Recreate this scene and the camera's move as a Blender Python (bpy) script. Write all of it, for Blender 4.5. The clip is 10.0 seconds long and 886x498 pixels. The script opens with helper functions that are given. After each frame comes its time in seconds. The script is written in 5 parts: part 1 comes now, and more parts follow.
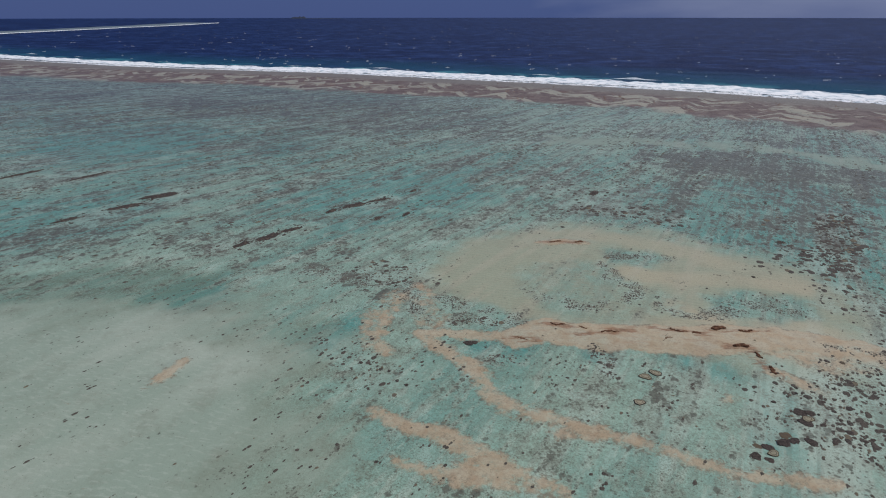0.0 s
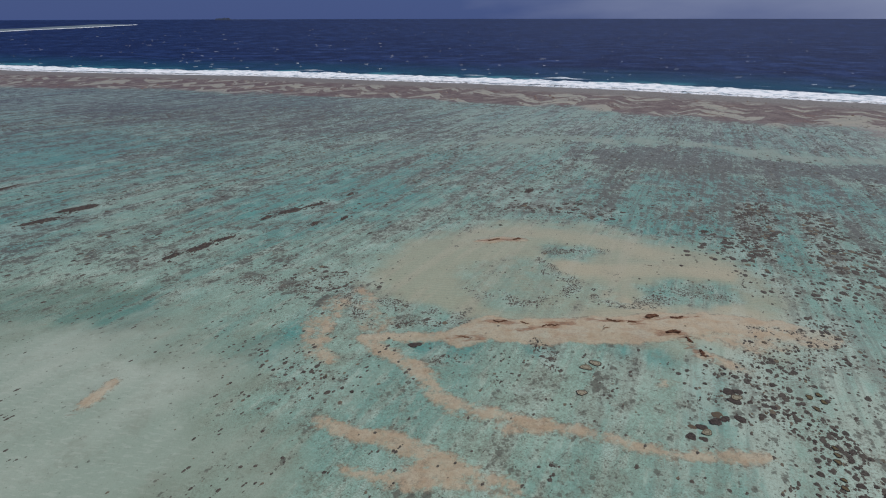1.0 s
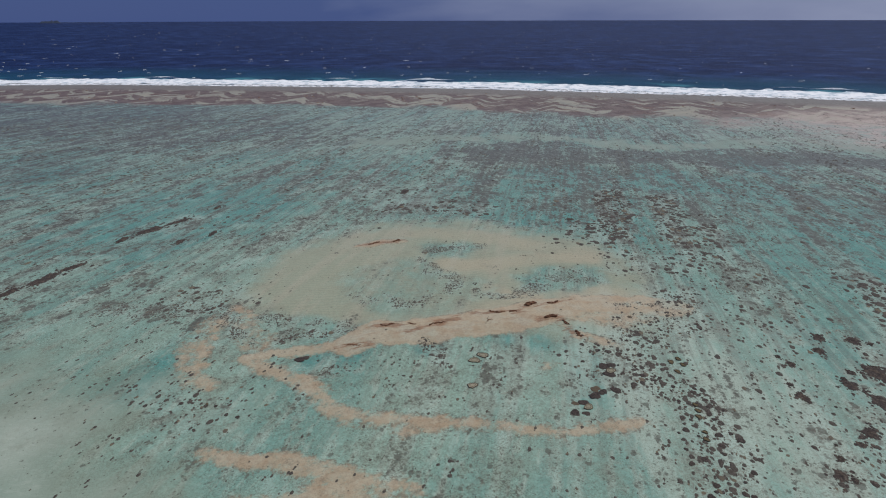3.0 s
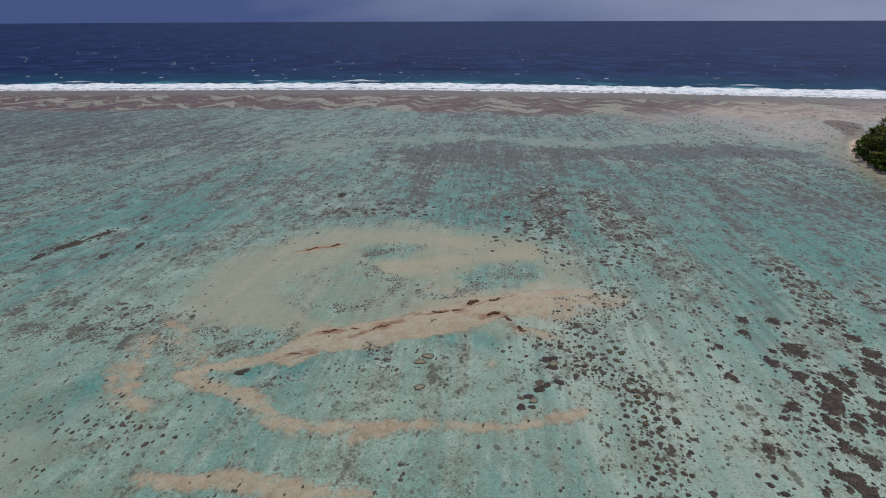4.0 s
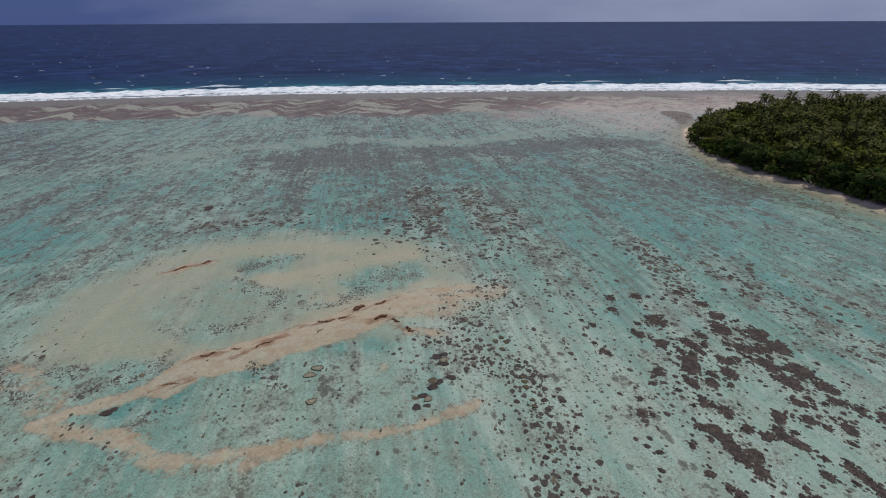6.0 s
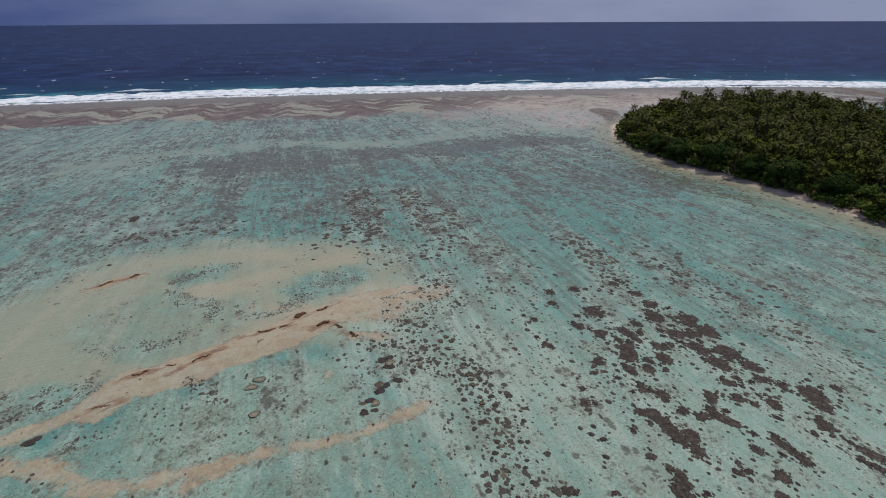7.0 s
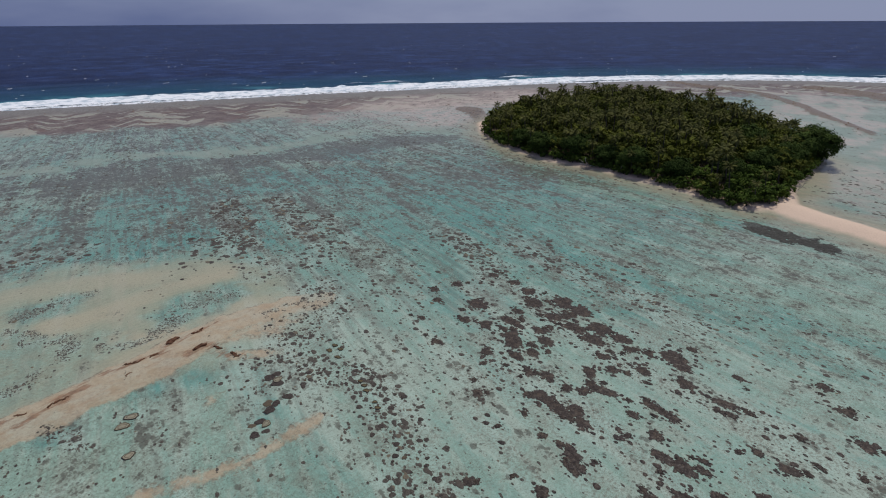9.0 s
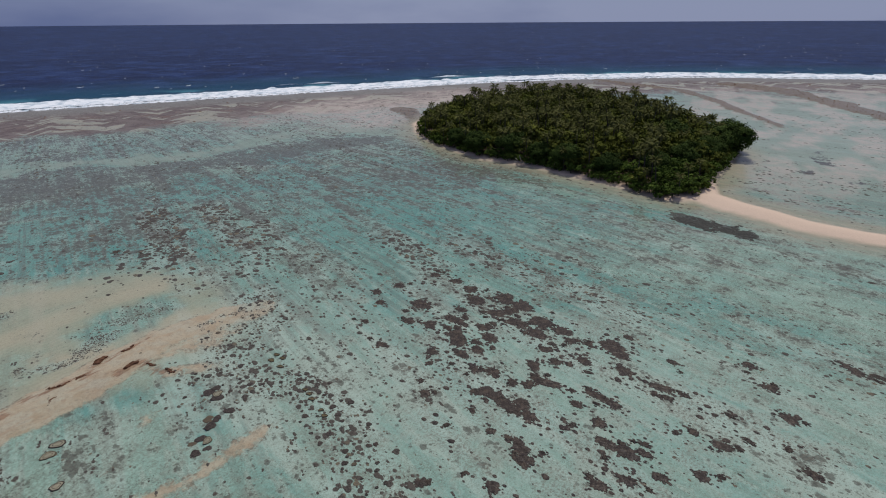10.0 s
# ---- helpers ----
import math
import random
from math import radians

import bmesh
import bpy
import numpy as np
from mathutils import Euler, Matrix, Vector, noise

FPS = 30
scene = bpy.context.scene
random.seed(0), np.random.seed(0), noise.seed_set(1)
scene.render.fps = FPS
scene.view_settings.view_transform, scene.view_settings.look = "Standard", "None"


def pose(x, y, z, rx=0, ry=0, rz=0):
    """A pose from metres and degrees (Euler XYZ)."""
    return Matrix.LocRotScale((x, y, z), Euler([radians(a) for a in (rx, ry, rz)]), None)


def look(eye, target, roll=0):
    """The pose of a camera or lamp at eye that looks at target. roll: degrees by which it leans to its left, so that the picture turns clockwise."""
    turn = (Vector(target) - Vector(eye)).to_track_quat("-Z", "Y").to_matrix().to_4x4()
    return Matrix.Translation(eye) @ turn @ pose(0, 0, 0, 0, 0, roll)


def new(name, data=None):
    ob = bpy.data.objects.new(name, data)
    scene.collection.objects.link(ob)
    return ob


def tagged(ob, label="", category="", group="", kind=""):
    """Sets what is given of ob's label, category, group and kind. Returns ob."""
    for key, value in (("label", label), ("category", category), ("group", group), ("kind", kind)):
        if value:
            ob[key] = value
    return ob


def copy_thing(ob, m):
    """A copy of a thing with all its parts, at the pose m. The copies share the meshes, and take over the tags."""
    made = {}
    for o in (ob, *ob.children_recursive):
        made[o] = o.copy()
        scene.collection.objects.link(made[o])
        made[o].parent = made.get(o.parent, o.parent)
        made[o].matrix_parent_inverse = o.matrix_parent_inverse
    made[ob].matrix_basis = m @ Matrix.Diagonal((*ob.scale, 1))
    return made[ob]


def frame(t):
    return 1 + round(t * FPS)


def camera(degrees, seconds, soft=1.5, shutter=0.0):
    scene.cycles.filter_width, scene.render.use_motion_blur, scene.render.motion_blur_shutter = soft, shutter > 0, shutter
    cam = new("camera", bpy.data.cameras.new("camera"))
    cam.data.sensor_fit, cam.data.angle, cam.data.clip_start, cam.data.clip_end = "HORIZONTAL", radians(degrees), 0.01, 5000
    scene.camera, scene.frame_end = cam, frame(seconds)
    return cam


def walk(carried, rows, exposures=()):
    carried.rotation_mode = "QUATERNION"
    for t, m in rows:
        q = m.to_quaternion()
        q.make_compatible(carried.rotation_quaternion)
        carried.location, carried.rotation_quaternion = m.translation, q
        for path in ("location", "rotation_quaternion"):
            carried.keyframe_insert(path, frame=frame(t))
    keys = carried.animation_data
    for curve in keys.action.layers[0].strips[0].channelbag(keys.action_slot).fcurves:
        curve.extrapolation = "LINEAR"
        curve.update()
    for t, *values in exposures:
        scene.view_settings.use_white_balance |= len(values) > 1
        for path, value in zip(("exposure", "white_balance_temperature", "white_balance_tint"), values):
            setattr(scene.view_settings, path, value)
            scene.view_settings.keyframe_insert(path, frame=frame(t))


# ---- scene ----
# ================= camera and walk =================
cam = camera(75.68, 10.0, soft=1.1)


def heading(t):
    """Eye, target and lean of the hovering drone, which turns slowly to its right."""
    s = t / 10.0
    yaw = radians(-64.762 * s + 0.690 * s * s - 0.500 * s ** 3)
    tilt = radians(-22.311 + 1.026 * s - 0.590 * s * s)
    lean = -0.040 - 0.431 * s + 0.084 * s * s
    eye = Vector((0.154 * s, 2.462 * s, 60.0 + 0.655 * s))
    way = Vector((-math.sin(yaw) * math.cos(tilt), math.cos(yaw) * math.cos(tilt), math.sin(tilt)))
    return look(eye, eye + way * 100.0, lean)


walk(cam, [(k * 0.5, heading(k * 0.5)) for k in range(21)])

# ================= light =================
SUN_UP, SUN_AZ = 63.0, 84.0          # degrees: height, and bearing from +y towards +x
sun_from = Vector((math.sin(radians(SUN_AZ)) * math.cos(radians(SUN_UP)),
                   math.cos(radians(SUN_AZ)) * math.cos(radians(SUN_UP)), math.sin(radians(SUN_UP))))
sun = new("sun", bpy.data.lights.new("sun", "SUN"))
sun.data.energy, sun.data.angle, sun.data.color = 2.5, radians(1.0), (1.0, 0.96, 0.88)
sun.matrix_world = look(sun_from * 200, (0, 0, 0))

world = bpy.data.worlds.new("sky")
scene.world = world
world.use_nodes = True
wn, wl = world.node_tree.nodes, world.node_tree.links
wn.clear()
w_out, w_bg = wn.new("ShaderNodeOutputWorld"), wn.new("ShaderNodeBackground")
w_sky = wn.new("ShaderNodeTexSky")
w_sky.sky_type, w_sky.sun_disc = "NISHITA", False
w_sky.sun_elevation, w_sky.sun_rotation = radians(SUN_UP), radians(SUN_AZ)
w_sky.air_density, w_sky.dust_density, w_sky.ozone_density = 1.0, 0.4, 3.0
# a thin grey cloud cover with soft unevenness lies over the blue
w_co, w_map, w_no = wn.new("ShaderNodeTexCoord"), wn.new("ShaderNodeMapping"), wn.new("ShaderNodeTexNoise")
w_map.inputs["Scale"].default_value = (1.3, 1.3, 5.0)
w_no.inputs["Scale"].default_value, w_no.inputs["Detail"].default_value = 1.6, 5.0
w_ramp = wn.new("ShaderNodeValToRGB")
w_ramp.color_ramp.elements[0].position, w_ramp.color_ramp.elements[1].position = 0.25, 0.76
w_ramp.color_ramp.elements[0].color = (0.62, 1.05, 2.95, 1)
w_ramp.color_ramp.elements[1].color = (3.1, 3.6, 5.5, 1)
w_mix = wn.new("ShaderNodeMixRGB")
w_mix.inputs[0].default_value = 0.96
# the cover thins and brightens towards the sun
w_dot, w_lift, w_sum = wn.new("ShaderNodeVectorMath"), wn.new("ShaderNodeMath"), wn.new("ShaderNodeMath")
w_dot.operation, w_lift.operation, w_sum.operation = "DOT_PRODUCT", "MULTIPLY_ADD", "ADD"
w_dot.inputs[1].default_value = tuple(sun_from)
w_lift.inputs[1].default_value, w_lift.inputs[2].default_value = 1.5, -0.37
wl.new(w_co.outputs["Generated"], w_dot.inputs[0])
wl.new(w_dot.outputs["Value"], w_lift.inputs[0])
wl.new(w_no.outputs["Fac"], w_sum.inputs[0])
wl.new(w_lift.outputs[0], w_sum.inputs[1])
wl.new(w_co.outputs["Generated"], w_map.inputs["Vector"])
wl.new(w_map.outputs["Vector"], w_no.inputs["Vector"])
wl.new(w_sum.outputs[0], w_ramp.inputs["Fac"])
wl.new(w_sky.outputs[0], w_mix.inputs[1])
wl.new(w_ramp.outputs[0], w_mix.inputs[2])
wl.new(w_mix.outputs[0], w_bg.inputs["Color"])
w_bg.inputs["Strength"].default_value = 0.075
wl.new(w_bg.outputs[0], w_out.inputs["Surface"])


# ================= small tools =================
def fade(a, b, v):
    """Smooth step from 0 at a to 1 at b (a may be the larger)."""
    s = np.clip((v - a) / (b - a), 0, 1)
    return s * s * (3 - 2 * s)


def lattice(ix, iy, seed):
    h = (ix.astype(np.int64) * 374761393 + iy.astype(np.int64) * 668265263 + seed * 982451653) & 0xFFFFFFFF
    h = ((h ^ (h >> 13)) * 1274126177) & 0xFFFFFFFF
    h = (h ^ (h >> 16)) & 0xFFFF
    return h / 65535.0


def vnoise(x, y, seed=0):
    """Value noise, 0 to 1, one bump per unit."""
    ix, iy = np.floor(x), np.floor(y)
    fx, fy = x - ix, y - iy
    fx, fy = fx * fx * (3 - 2 * fx), fy * fy * (3 - 2 * fy)
    a, b = lattice(ix, iy, seed), lattice(ix + 1, iy, seed)
    c, d = lattice(ix, iy + 1, seed), lattice(ix + 1, iy + 1, seed)
    return (a + (b - a) * fx) * (1 - fy) + (c + (d - c) * fx) * fy


def fbm(x, y, octaves=4, seed=0):
    total, amp, norm = 0.0, 1.0, 0.0
    for k in range(octaves):
        total = total + amp * vnoise(x * 2 ** k + 17.3 * k, y * 2 ** k - 9.1 * k, seed + k)
        norm += amp
        amp *= 0.5
    return total / norm


FAN = (690.0, 1180.0)    # the streaks of sand and coral all point to this place out at sea
FAN_R = 1250.0


def flow_at(x, y):
    """Bearing of the streaks at a place, from +y towards +x, in radians."""
    return np.arctan2(FAN[0] - x, FAN[1] - y)


def streaks(x, y, across, along, seed=0, octaves=3):
    """Noise drawn out along the streaks."""
    u = -np.hypot(FAN[0] - x, FAN[1] - y)
    v = -flow_at(x, y) * FAN_R + 9.0 * (fbm(x / 70, y / 70, 2, 91) - 0.5)
    return fbm(v / across, u / along, octaves, seed)


def line_dist(x, y, line):
    """Distance to a polyline, and how far along it (0 to 1) the nearest point lies."""
    best, where = np.full(np.shape(x), 1e9), np.zeros(np.shape(x))
    n = len(line) - 1
    for k, ((ax, ay), (bx, by)) in enumerate(zip(line[:-1], line[1:])):
        dx, dy = bx - ax, by - ay
        s = np.clip(((x - ax) * dx + (y - ay) * dy) / (dx * dx + dy * dy), 0, 1)
        d = np.hypot(x - ax - s * dx, y - ay - s * dy)
        near = d < best
        best, where = np.where(near, d, best), np.where(near, (k + s) / n, where)
    return best, where


def poly_dist(x, y, ring):
    """Signed distance to a closed outline, positive inside."""
    d, _ = line_dist(x, y, list(ring) + [ring[0]])
    inside = np.zeros(np.shape(x), bool)
    for (ax, ay), (bx, by) in zip(ring, list(ring[1:]) + [ring[0]]):
        if ay == by:
            continue
        inside ^= ((ay > y) != (by > y)) & (x < (bx - ax) * (y - ay) / (by - ay) + ax)
    return np.where(inside, d, -d)


def mesh_of(name, verts, faces, smooth=True):
    me = bpy.data.meshes.new(name)
    me.from_pydata([tuple(v) for v in verts] if not isinstance(verts, np.ndarray) else verts.tolist(), [], faces if isinstance(faces, list) else faces.tolist())
    if smooth:
        me.polygons.foreach_set("use_smooth", np.ones(len(me.polygons), bool))
    me.update()
    return me


def part(name, me, material, parent=None, label=""):
    ob = new(name, me)
    if material and not me.materials:
        me.materials.append(material)
    if parent:
        ob.parent = parent
    return tagged(ob, label)


# ================= material tools =================
class Nodes:
    """Short words for building a node material."""

    def __init__(self, name):
        self.mat = bpy.data.materials.new(name)
        self.mat.use_nodes = True
        self.t = self.mat.node_tree
        self.bsdf = self.t.nodes["Principled BSDF"]

    def put(self, socket, value):
        if hasattr(value, "is_linked"):
            self.t.links.new(value, socket)
        elif isinstance(value, tuple) and len(value) == 3 and socket.type == "RGBA":
            socket.default_value = (*value, 1)
        else:
            socket.default_value = value

    def set(self, **values):
        for key, value in values.items():
            self.put(self.bsdf.inputs[key.replace("_", " ")], value)

    def attr(self, name):
        n = self.t.nodes.new("ShaderNodeAttribute")
        n.attribute_name = name
        return n.outputs["Fac"]

    def place(self, scale=(1, 1, 1), turn=0.0):
        g = self.t.nodes.new("ShaderNodeNewGeometry")
        m = self.t.nodes.new("ShaderNodeMapping")
        # turn first, then scale
        r = self.t.nodes.new("ShaderNodeVectorRotate")
        r.rotation_type = "Z_AXIS"
        r.inputs["Angle"].default_value = turn
        self.t.links.new(g.outputs["Position"], r.inputs["Vector"])
        self.t.links.new(r.outputs[0], m.inputs["Vector"])
        m.inputs["Scale"].default_value = scale
        return m.outputs[0]

    def flow(self, across, along):
        """Coordinates that run with the streaks, which fan out from a place at sea."""
        g = self.t.nodes.new("ShaderNodeNewGeometry")
        d, s, c = self.t.nodes.new("ShaderNodeVectorMath"), self.t.nodes.new("ShaderNodeSeparateXYZ"), self.t.nodes.new("ShaderNodeCombineXYZ")
        n = self.t.nodes.new("ShaderNodeVectorMath")
        d.operation, n.operation = "SUBTRACT", "LENGTH"
        d.inputs[0].default_value = (*FAN, 0)
        self.t.links.new(g.outputs["Position"], d.inputs[1])
        self.t.links.new(d.outputs[0], s.inputs[0])
        self.t.links.new(d.outputs[0], n.inputs[0])
        self.put(c.inputs[0], self.math("MULTIPLY", self.math("ARCTAN2", s.outputs[0], s.outputs[1]), FAN_R * across))
        self.put(c.inputs[1], self.math("MULTIPLY", n.outputs["Value"], along))
        return c.outputs[0]

    def noise(self, scale, detail=4.0, rough=0.55, vector=None, distortion=0.0):
        n = self.t.nodes.new("ShaderNodeTexNoise")
        n.inputs["Scale"].default_value, n.inputs["Detail"].default_value = scale, detail
        n.inputs["Roughness"].default_value, n.inputs["Distortion"].default_value = rough, distortion
        self.put(n.inputs["Vector"], vector if vector is not None else self.place())
        return n.outputs["Fac"]

    def cells(self, scale, vector=None, feature="F1"):
        n = self.t.nodes.new("ShaderNodeTexVoronoi")
        n.feature = feature
        n.inputs["Scale"].default_value = scale
        self.put(n.inputs["Vector"], vector if vector is not None else self.place())
        return n.outputs["Distance"]

    def math(self, op, a, b=0.0, clamp=False):
        n = self.t.nodes.new("ShaderNodeMath")
        n.operation, n.use_clamp = op, clamp
        self.put(n.inputs[0], a)
        self.put(n.inputs[1], b)
        return n.outputs[0]

    def step(self, value, lo, hi, to_lo=0.0, to_hi=1.0):
        n = self.t.nodes.new("ShaderNodeMapRange")
        n.interpolation_type = "SMOOTHSTEP"
        for key, v in (("Value", value), ("From Min", lo), ("From Max", hi), ("To Min", to_lo), ("To Max", to_hi)):
            self.put(n.inputs[key], v)
        return n.outputs[0]

    def mix(self, fac, a, b, kind="MIX"):
        n = self.t.nodes.new("ShaderNodeMixRGB")
        n.blend_type = kind
        self.put(n.inputs[0], fac)
        self.put(n.inputs[1], a)
        self.put(n.inputs[2], b)
        return n.outputs[0]

    def bump(self, height, strength, distance, onto=None):
        n = self.t.nodes.new("ShaderNodeBump")
        n.inputs["Strength"].default_value, n.inputs["Distance"].default_value = strength, distance
        self.put(n.inputs["Height"], height)
        if onto is not None:
            self.put(n.inputs["Normal"], onto)
        return n.outputs[0]

    def chance(self, island=False):
        if island:
            return self.t.nodes.new("ShaderNodeNewGeometry").outputs["Random Per Island"]
        return self.t.nodes.new("ShaderNodeObjectInfo").outputs["Random"]


# ================= plan of the reef (metres) =================
REEF_EDGE = [(-3300, 2500), (-1500, 1400), (-672, 911), (-431, 782), (-260, 718), (-118, 672), (9, 612), (117, 560), (205, 512),
             (312, 440), (380, 392), (459, 328), (559, 252), (655, 150), (722, 40), (765, -150), (790, -500), (700, -3500)]
BAR_A = [(15.8, 100.1), (21.6, 101.5), (27.9, 100), (34.6, 99.6), (41.9, 99.3), (50, 98.8), (57.4, 98.8), (64.9, 98.5), (73, 96.8), (80, 93.5), (87, 90.5)]
BAR_TAIL = [(-4.6, 101.1), (1.8, 100.9), (8.5, 99.8), (15.8, 99.8), (22, 100)]
BAR_FAN = [(62, 94.5), (68.3, 91.6), (73.8, 89.5), (79.3, 88)]
BAR_B = [(-5, 100.8), (-1.5, 96.5), (2.6, 92.4), (5.9, 86.9), (7.5, 81.6), (9.9, 78.3), (15.5, 75), (22.7, 71.8), (29.1, 69.1)]
BAR_B_END = [(22.7, 72), (29.1, 69.1), (36.6, 64.6), (42.4, 61.9), (49.8, 61), (54.6, 60.5)]
BAR_B_WIDE = [(7.8, 80.7), (12.9, 76.2), (18.9, 72.1), (23.7, 70.2)]
BAR_C = [(-11.2, 76.2), (-7, 73.1), (-1, 70.7), (4, 67.2), (8.5, 64), (13.5, 60.9), (16.4, 58.3)]
BAR_D = [(-6.9, 64.6), (-2.2, 63.3), (5, 62), (11, 59.7), (15, 57)]
BAR_E = [(58.9, 91), (59.8, 87.7), (62, 84), (66, 79)]
BAR_L = [(-6.1, 122.8), (-9.8, 117.4), (-13.1, 111.4), (-14.8, 105.4), (-14.3, 98.8), (-11.8, 94.5)]
BAR_L_IN = [(-5.7, 120), (-3.3, 110), (-0.8, 103.4)]
GLOW_1 = [(31.5, 160.7), (43.7, 156.4), (55.3, 149.8), (66.9, 143.3), (75.1, 131.9), (87.6, 124.8)]
GLOW_2 = [(47.6, 130.6), (58.7, 126.4), (72, 125.5), (83.8, 121.1)]
GLOW_3 = [(52, 113), (54.7, 107.1), (59.9, 104.4)]
RED_RIDGE = [(27.6, 150.7), (33.8, 151.1), (40.5, 150.5)]
STAINS = [[(12, 99), (15.6, 99), (19, 98.5)], [(20.5, 104.9), (23.7, 104.4), (27.6, 103.3)], [(27.5, 100.2), (32.2, 101.1), (39.3, 102)],
          [(42.8, 102.7), (48.2, 101.7), (52.8, 100.3)], [(52.6, 101), (56.6, 102.4), (58.8, 101.5)], [(58.6, 101.7), (61.8, 101.4), (65.8, 100.7)],
          [(54.8, 95.8), (57.9, 95.5), (60.3, 94.7)], [(58.5, 91.9), (59.8, 87.7), (61.3, 85)]]
TAN = [(-10.7, 129.5), (-3.7, 139.2), (7.5, 151.3), (20.6, 161.9), (37.1, 168), (53.7, 164), (69.6, 156), (81, 145), (94, 136), (95.8, 124.2),
       (89.8, 108.7), (88, 95), (81, 85.4), (69.6, 83), (63, 83), (58.7, 88.3), (55, 94), (42, 99), (27, 101), (15.8, 104), (8.5, 108), (0.6, 116), (-4.4, 122)]
TAN_HOLE = [(24.4, 136.9), (37.9, 138.2), (45.1, 132), (53.1, 121.4), (56.3, 115), (52.5, 109), (44.5, 108.2), (38.5, 106.4), (28.2, 107),
            (21.9, 110), (16.4, 118.4), (17, 130.8)]
TAN_HOLE_2 = [(59, 118.8), (69.5, 121.2), (82.5, 115.1), (80, 107), (70.6, 103.4), (60.8, 106.1), (57.8, 111.9)]
TAN_HOLE_3 = [(-1, 117), (10.4, 111), (17.5, 106.8), (16.5, 103.5), (11.1, 102.2), (3.9, 102.2), (0, 107)]
TAN_HOLE_4 = [(45.1, 145.5), (56.9, 145.2), (61.9, 138.4), (52.7, 135.1), (43.9, 137.4)]
BANK = [(-104, 110), (-70, 114), (-47, 106), (-31, 95), (-30, 80), (-25, 65), (-30, 30), (-140, 20), (-190, 80)]
GREEN_BAND = [(-190, 98), (-105, 121), (-88, 126), (-60, 124)]
RED_RUBBLE = [(-128, 150), (-100, 155), (-84, 162), (-58, 148)]
PALE_CHANNEL = [(60, 292), (79, 287), (99, 294), (127, 281), (152, 278), (169, 257), (198, 230), (241, 230), (279, 224), (287, 194), (284, 163)]
ISLAND = [(291, 158), (276, 143), (266, 131), (256, 117), (246, 100), (243, 85), (240, 71), (231, 56), (228, 46), (224, 36), (217, 25),
          (211, 13), (214, 4), (229, -3), (249, -1), (277, -6), (314, -11), (331, -4), (395, 24), (458, 70), (470, 110), (452, 146),
          (390, 178), (320, 176)]
GROVE = [(290, 155), (270, 134), (260, 119), (249, 100), (246, 85), (243, 71), (234, 56), (230, 45), (226, 36), (219, 26), (213, 15),
         (217, 7), (231, 1), (249, 1), (277, -5), (315, -11), (329, -4), (390, 29), (452, 74), (463, 110), (446, 141), (387, 172), (321, 170)]
SPIT = [(224, 4), (215, -6), (208, -18), (201, -28), (197, -42), (195, -56), (190, -80), (180, -120)]
BACK_BAR_1 = [(640, 120), (618, 95), (576, 38), (516, 8), (462, -9), (397, -34)]
BACK_BAR_2 = [(640, -10), (622, -30), (590, -53), (523, -78), (455, -98), (420, -118)]
RUST_FLAT = [(372, 212), (350, 190), (316, 170)]
WEED = [(193, 6), (191, 0), (189, -6), (184, -11)]


def reef_side(x, y):
    """Distance to the reef's edge, positive on the ocean's side."""
    best, sign = np.full(np.shape(x), 1e9), np.ones(np.shape(x))
    for (ax, ay), (bx, by) in zip(REEF_EDGE[:-1], REEF_EDGE[1:]):
        dx, dy = bx - ax, by - ay
        s = np.clip(((x - ax) * dx + (y - ay) * dy) / (dx * dx + dy * dy), 0, 1)
        d = np.hypot(x - ax - s * dx, y - ay - s * dy)
        side = np.sign((y - ay) * dx - (x - ax) * dy)
        near = d < best - 1e-6
        best, sign = np.where(near, d, best), np.where(near, side, sign)
    return best * sign


def bar(x, y, line, half, seed, taper=0.35):
    """Cover, 0 to 1, of a sand bar with an uneven edge."""
    d, s = line_dist(x, y, line)
    w = half * (1 - taper * (2 * s - 1) ** 2) * (0.55 + 0.9 * fbm(x / 7, y / 7, 3, seed))
    return fade(w + 1.8, w - 1.4, d)


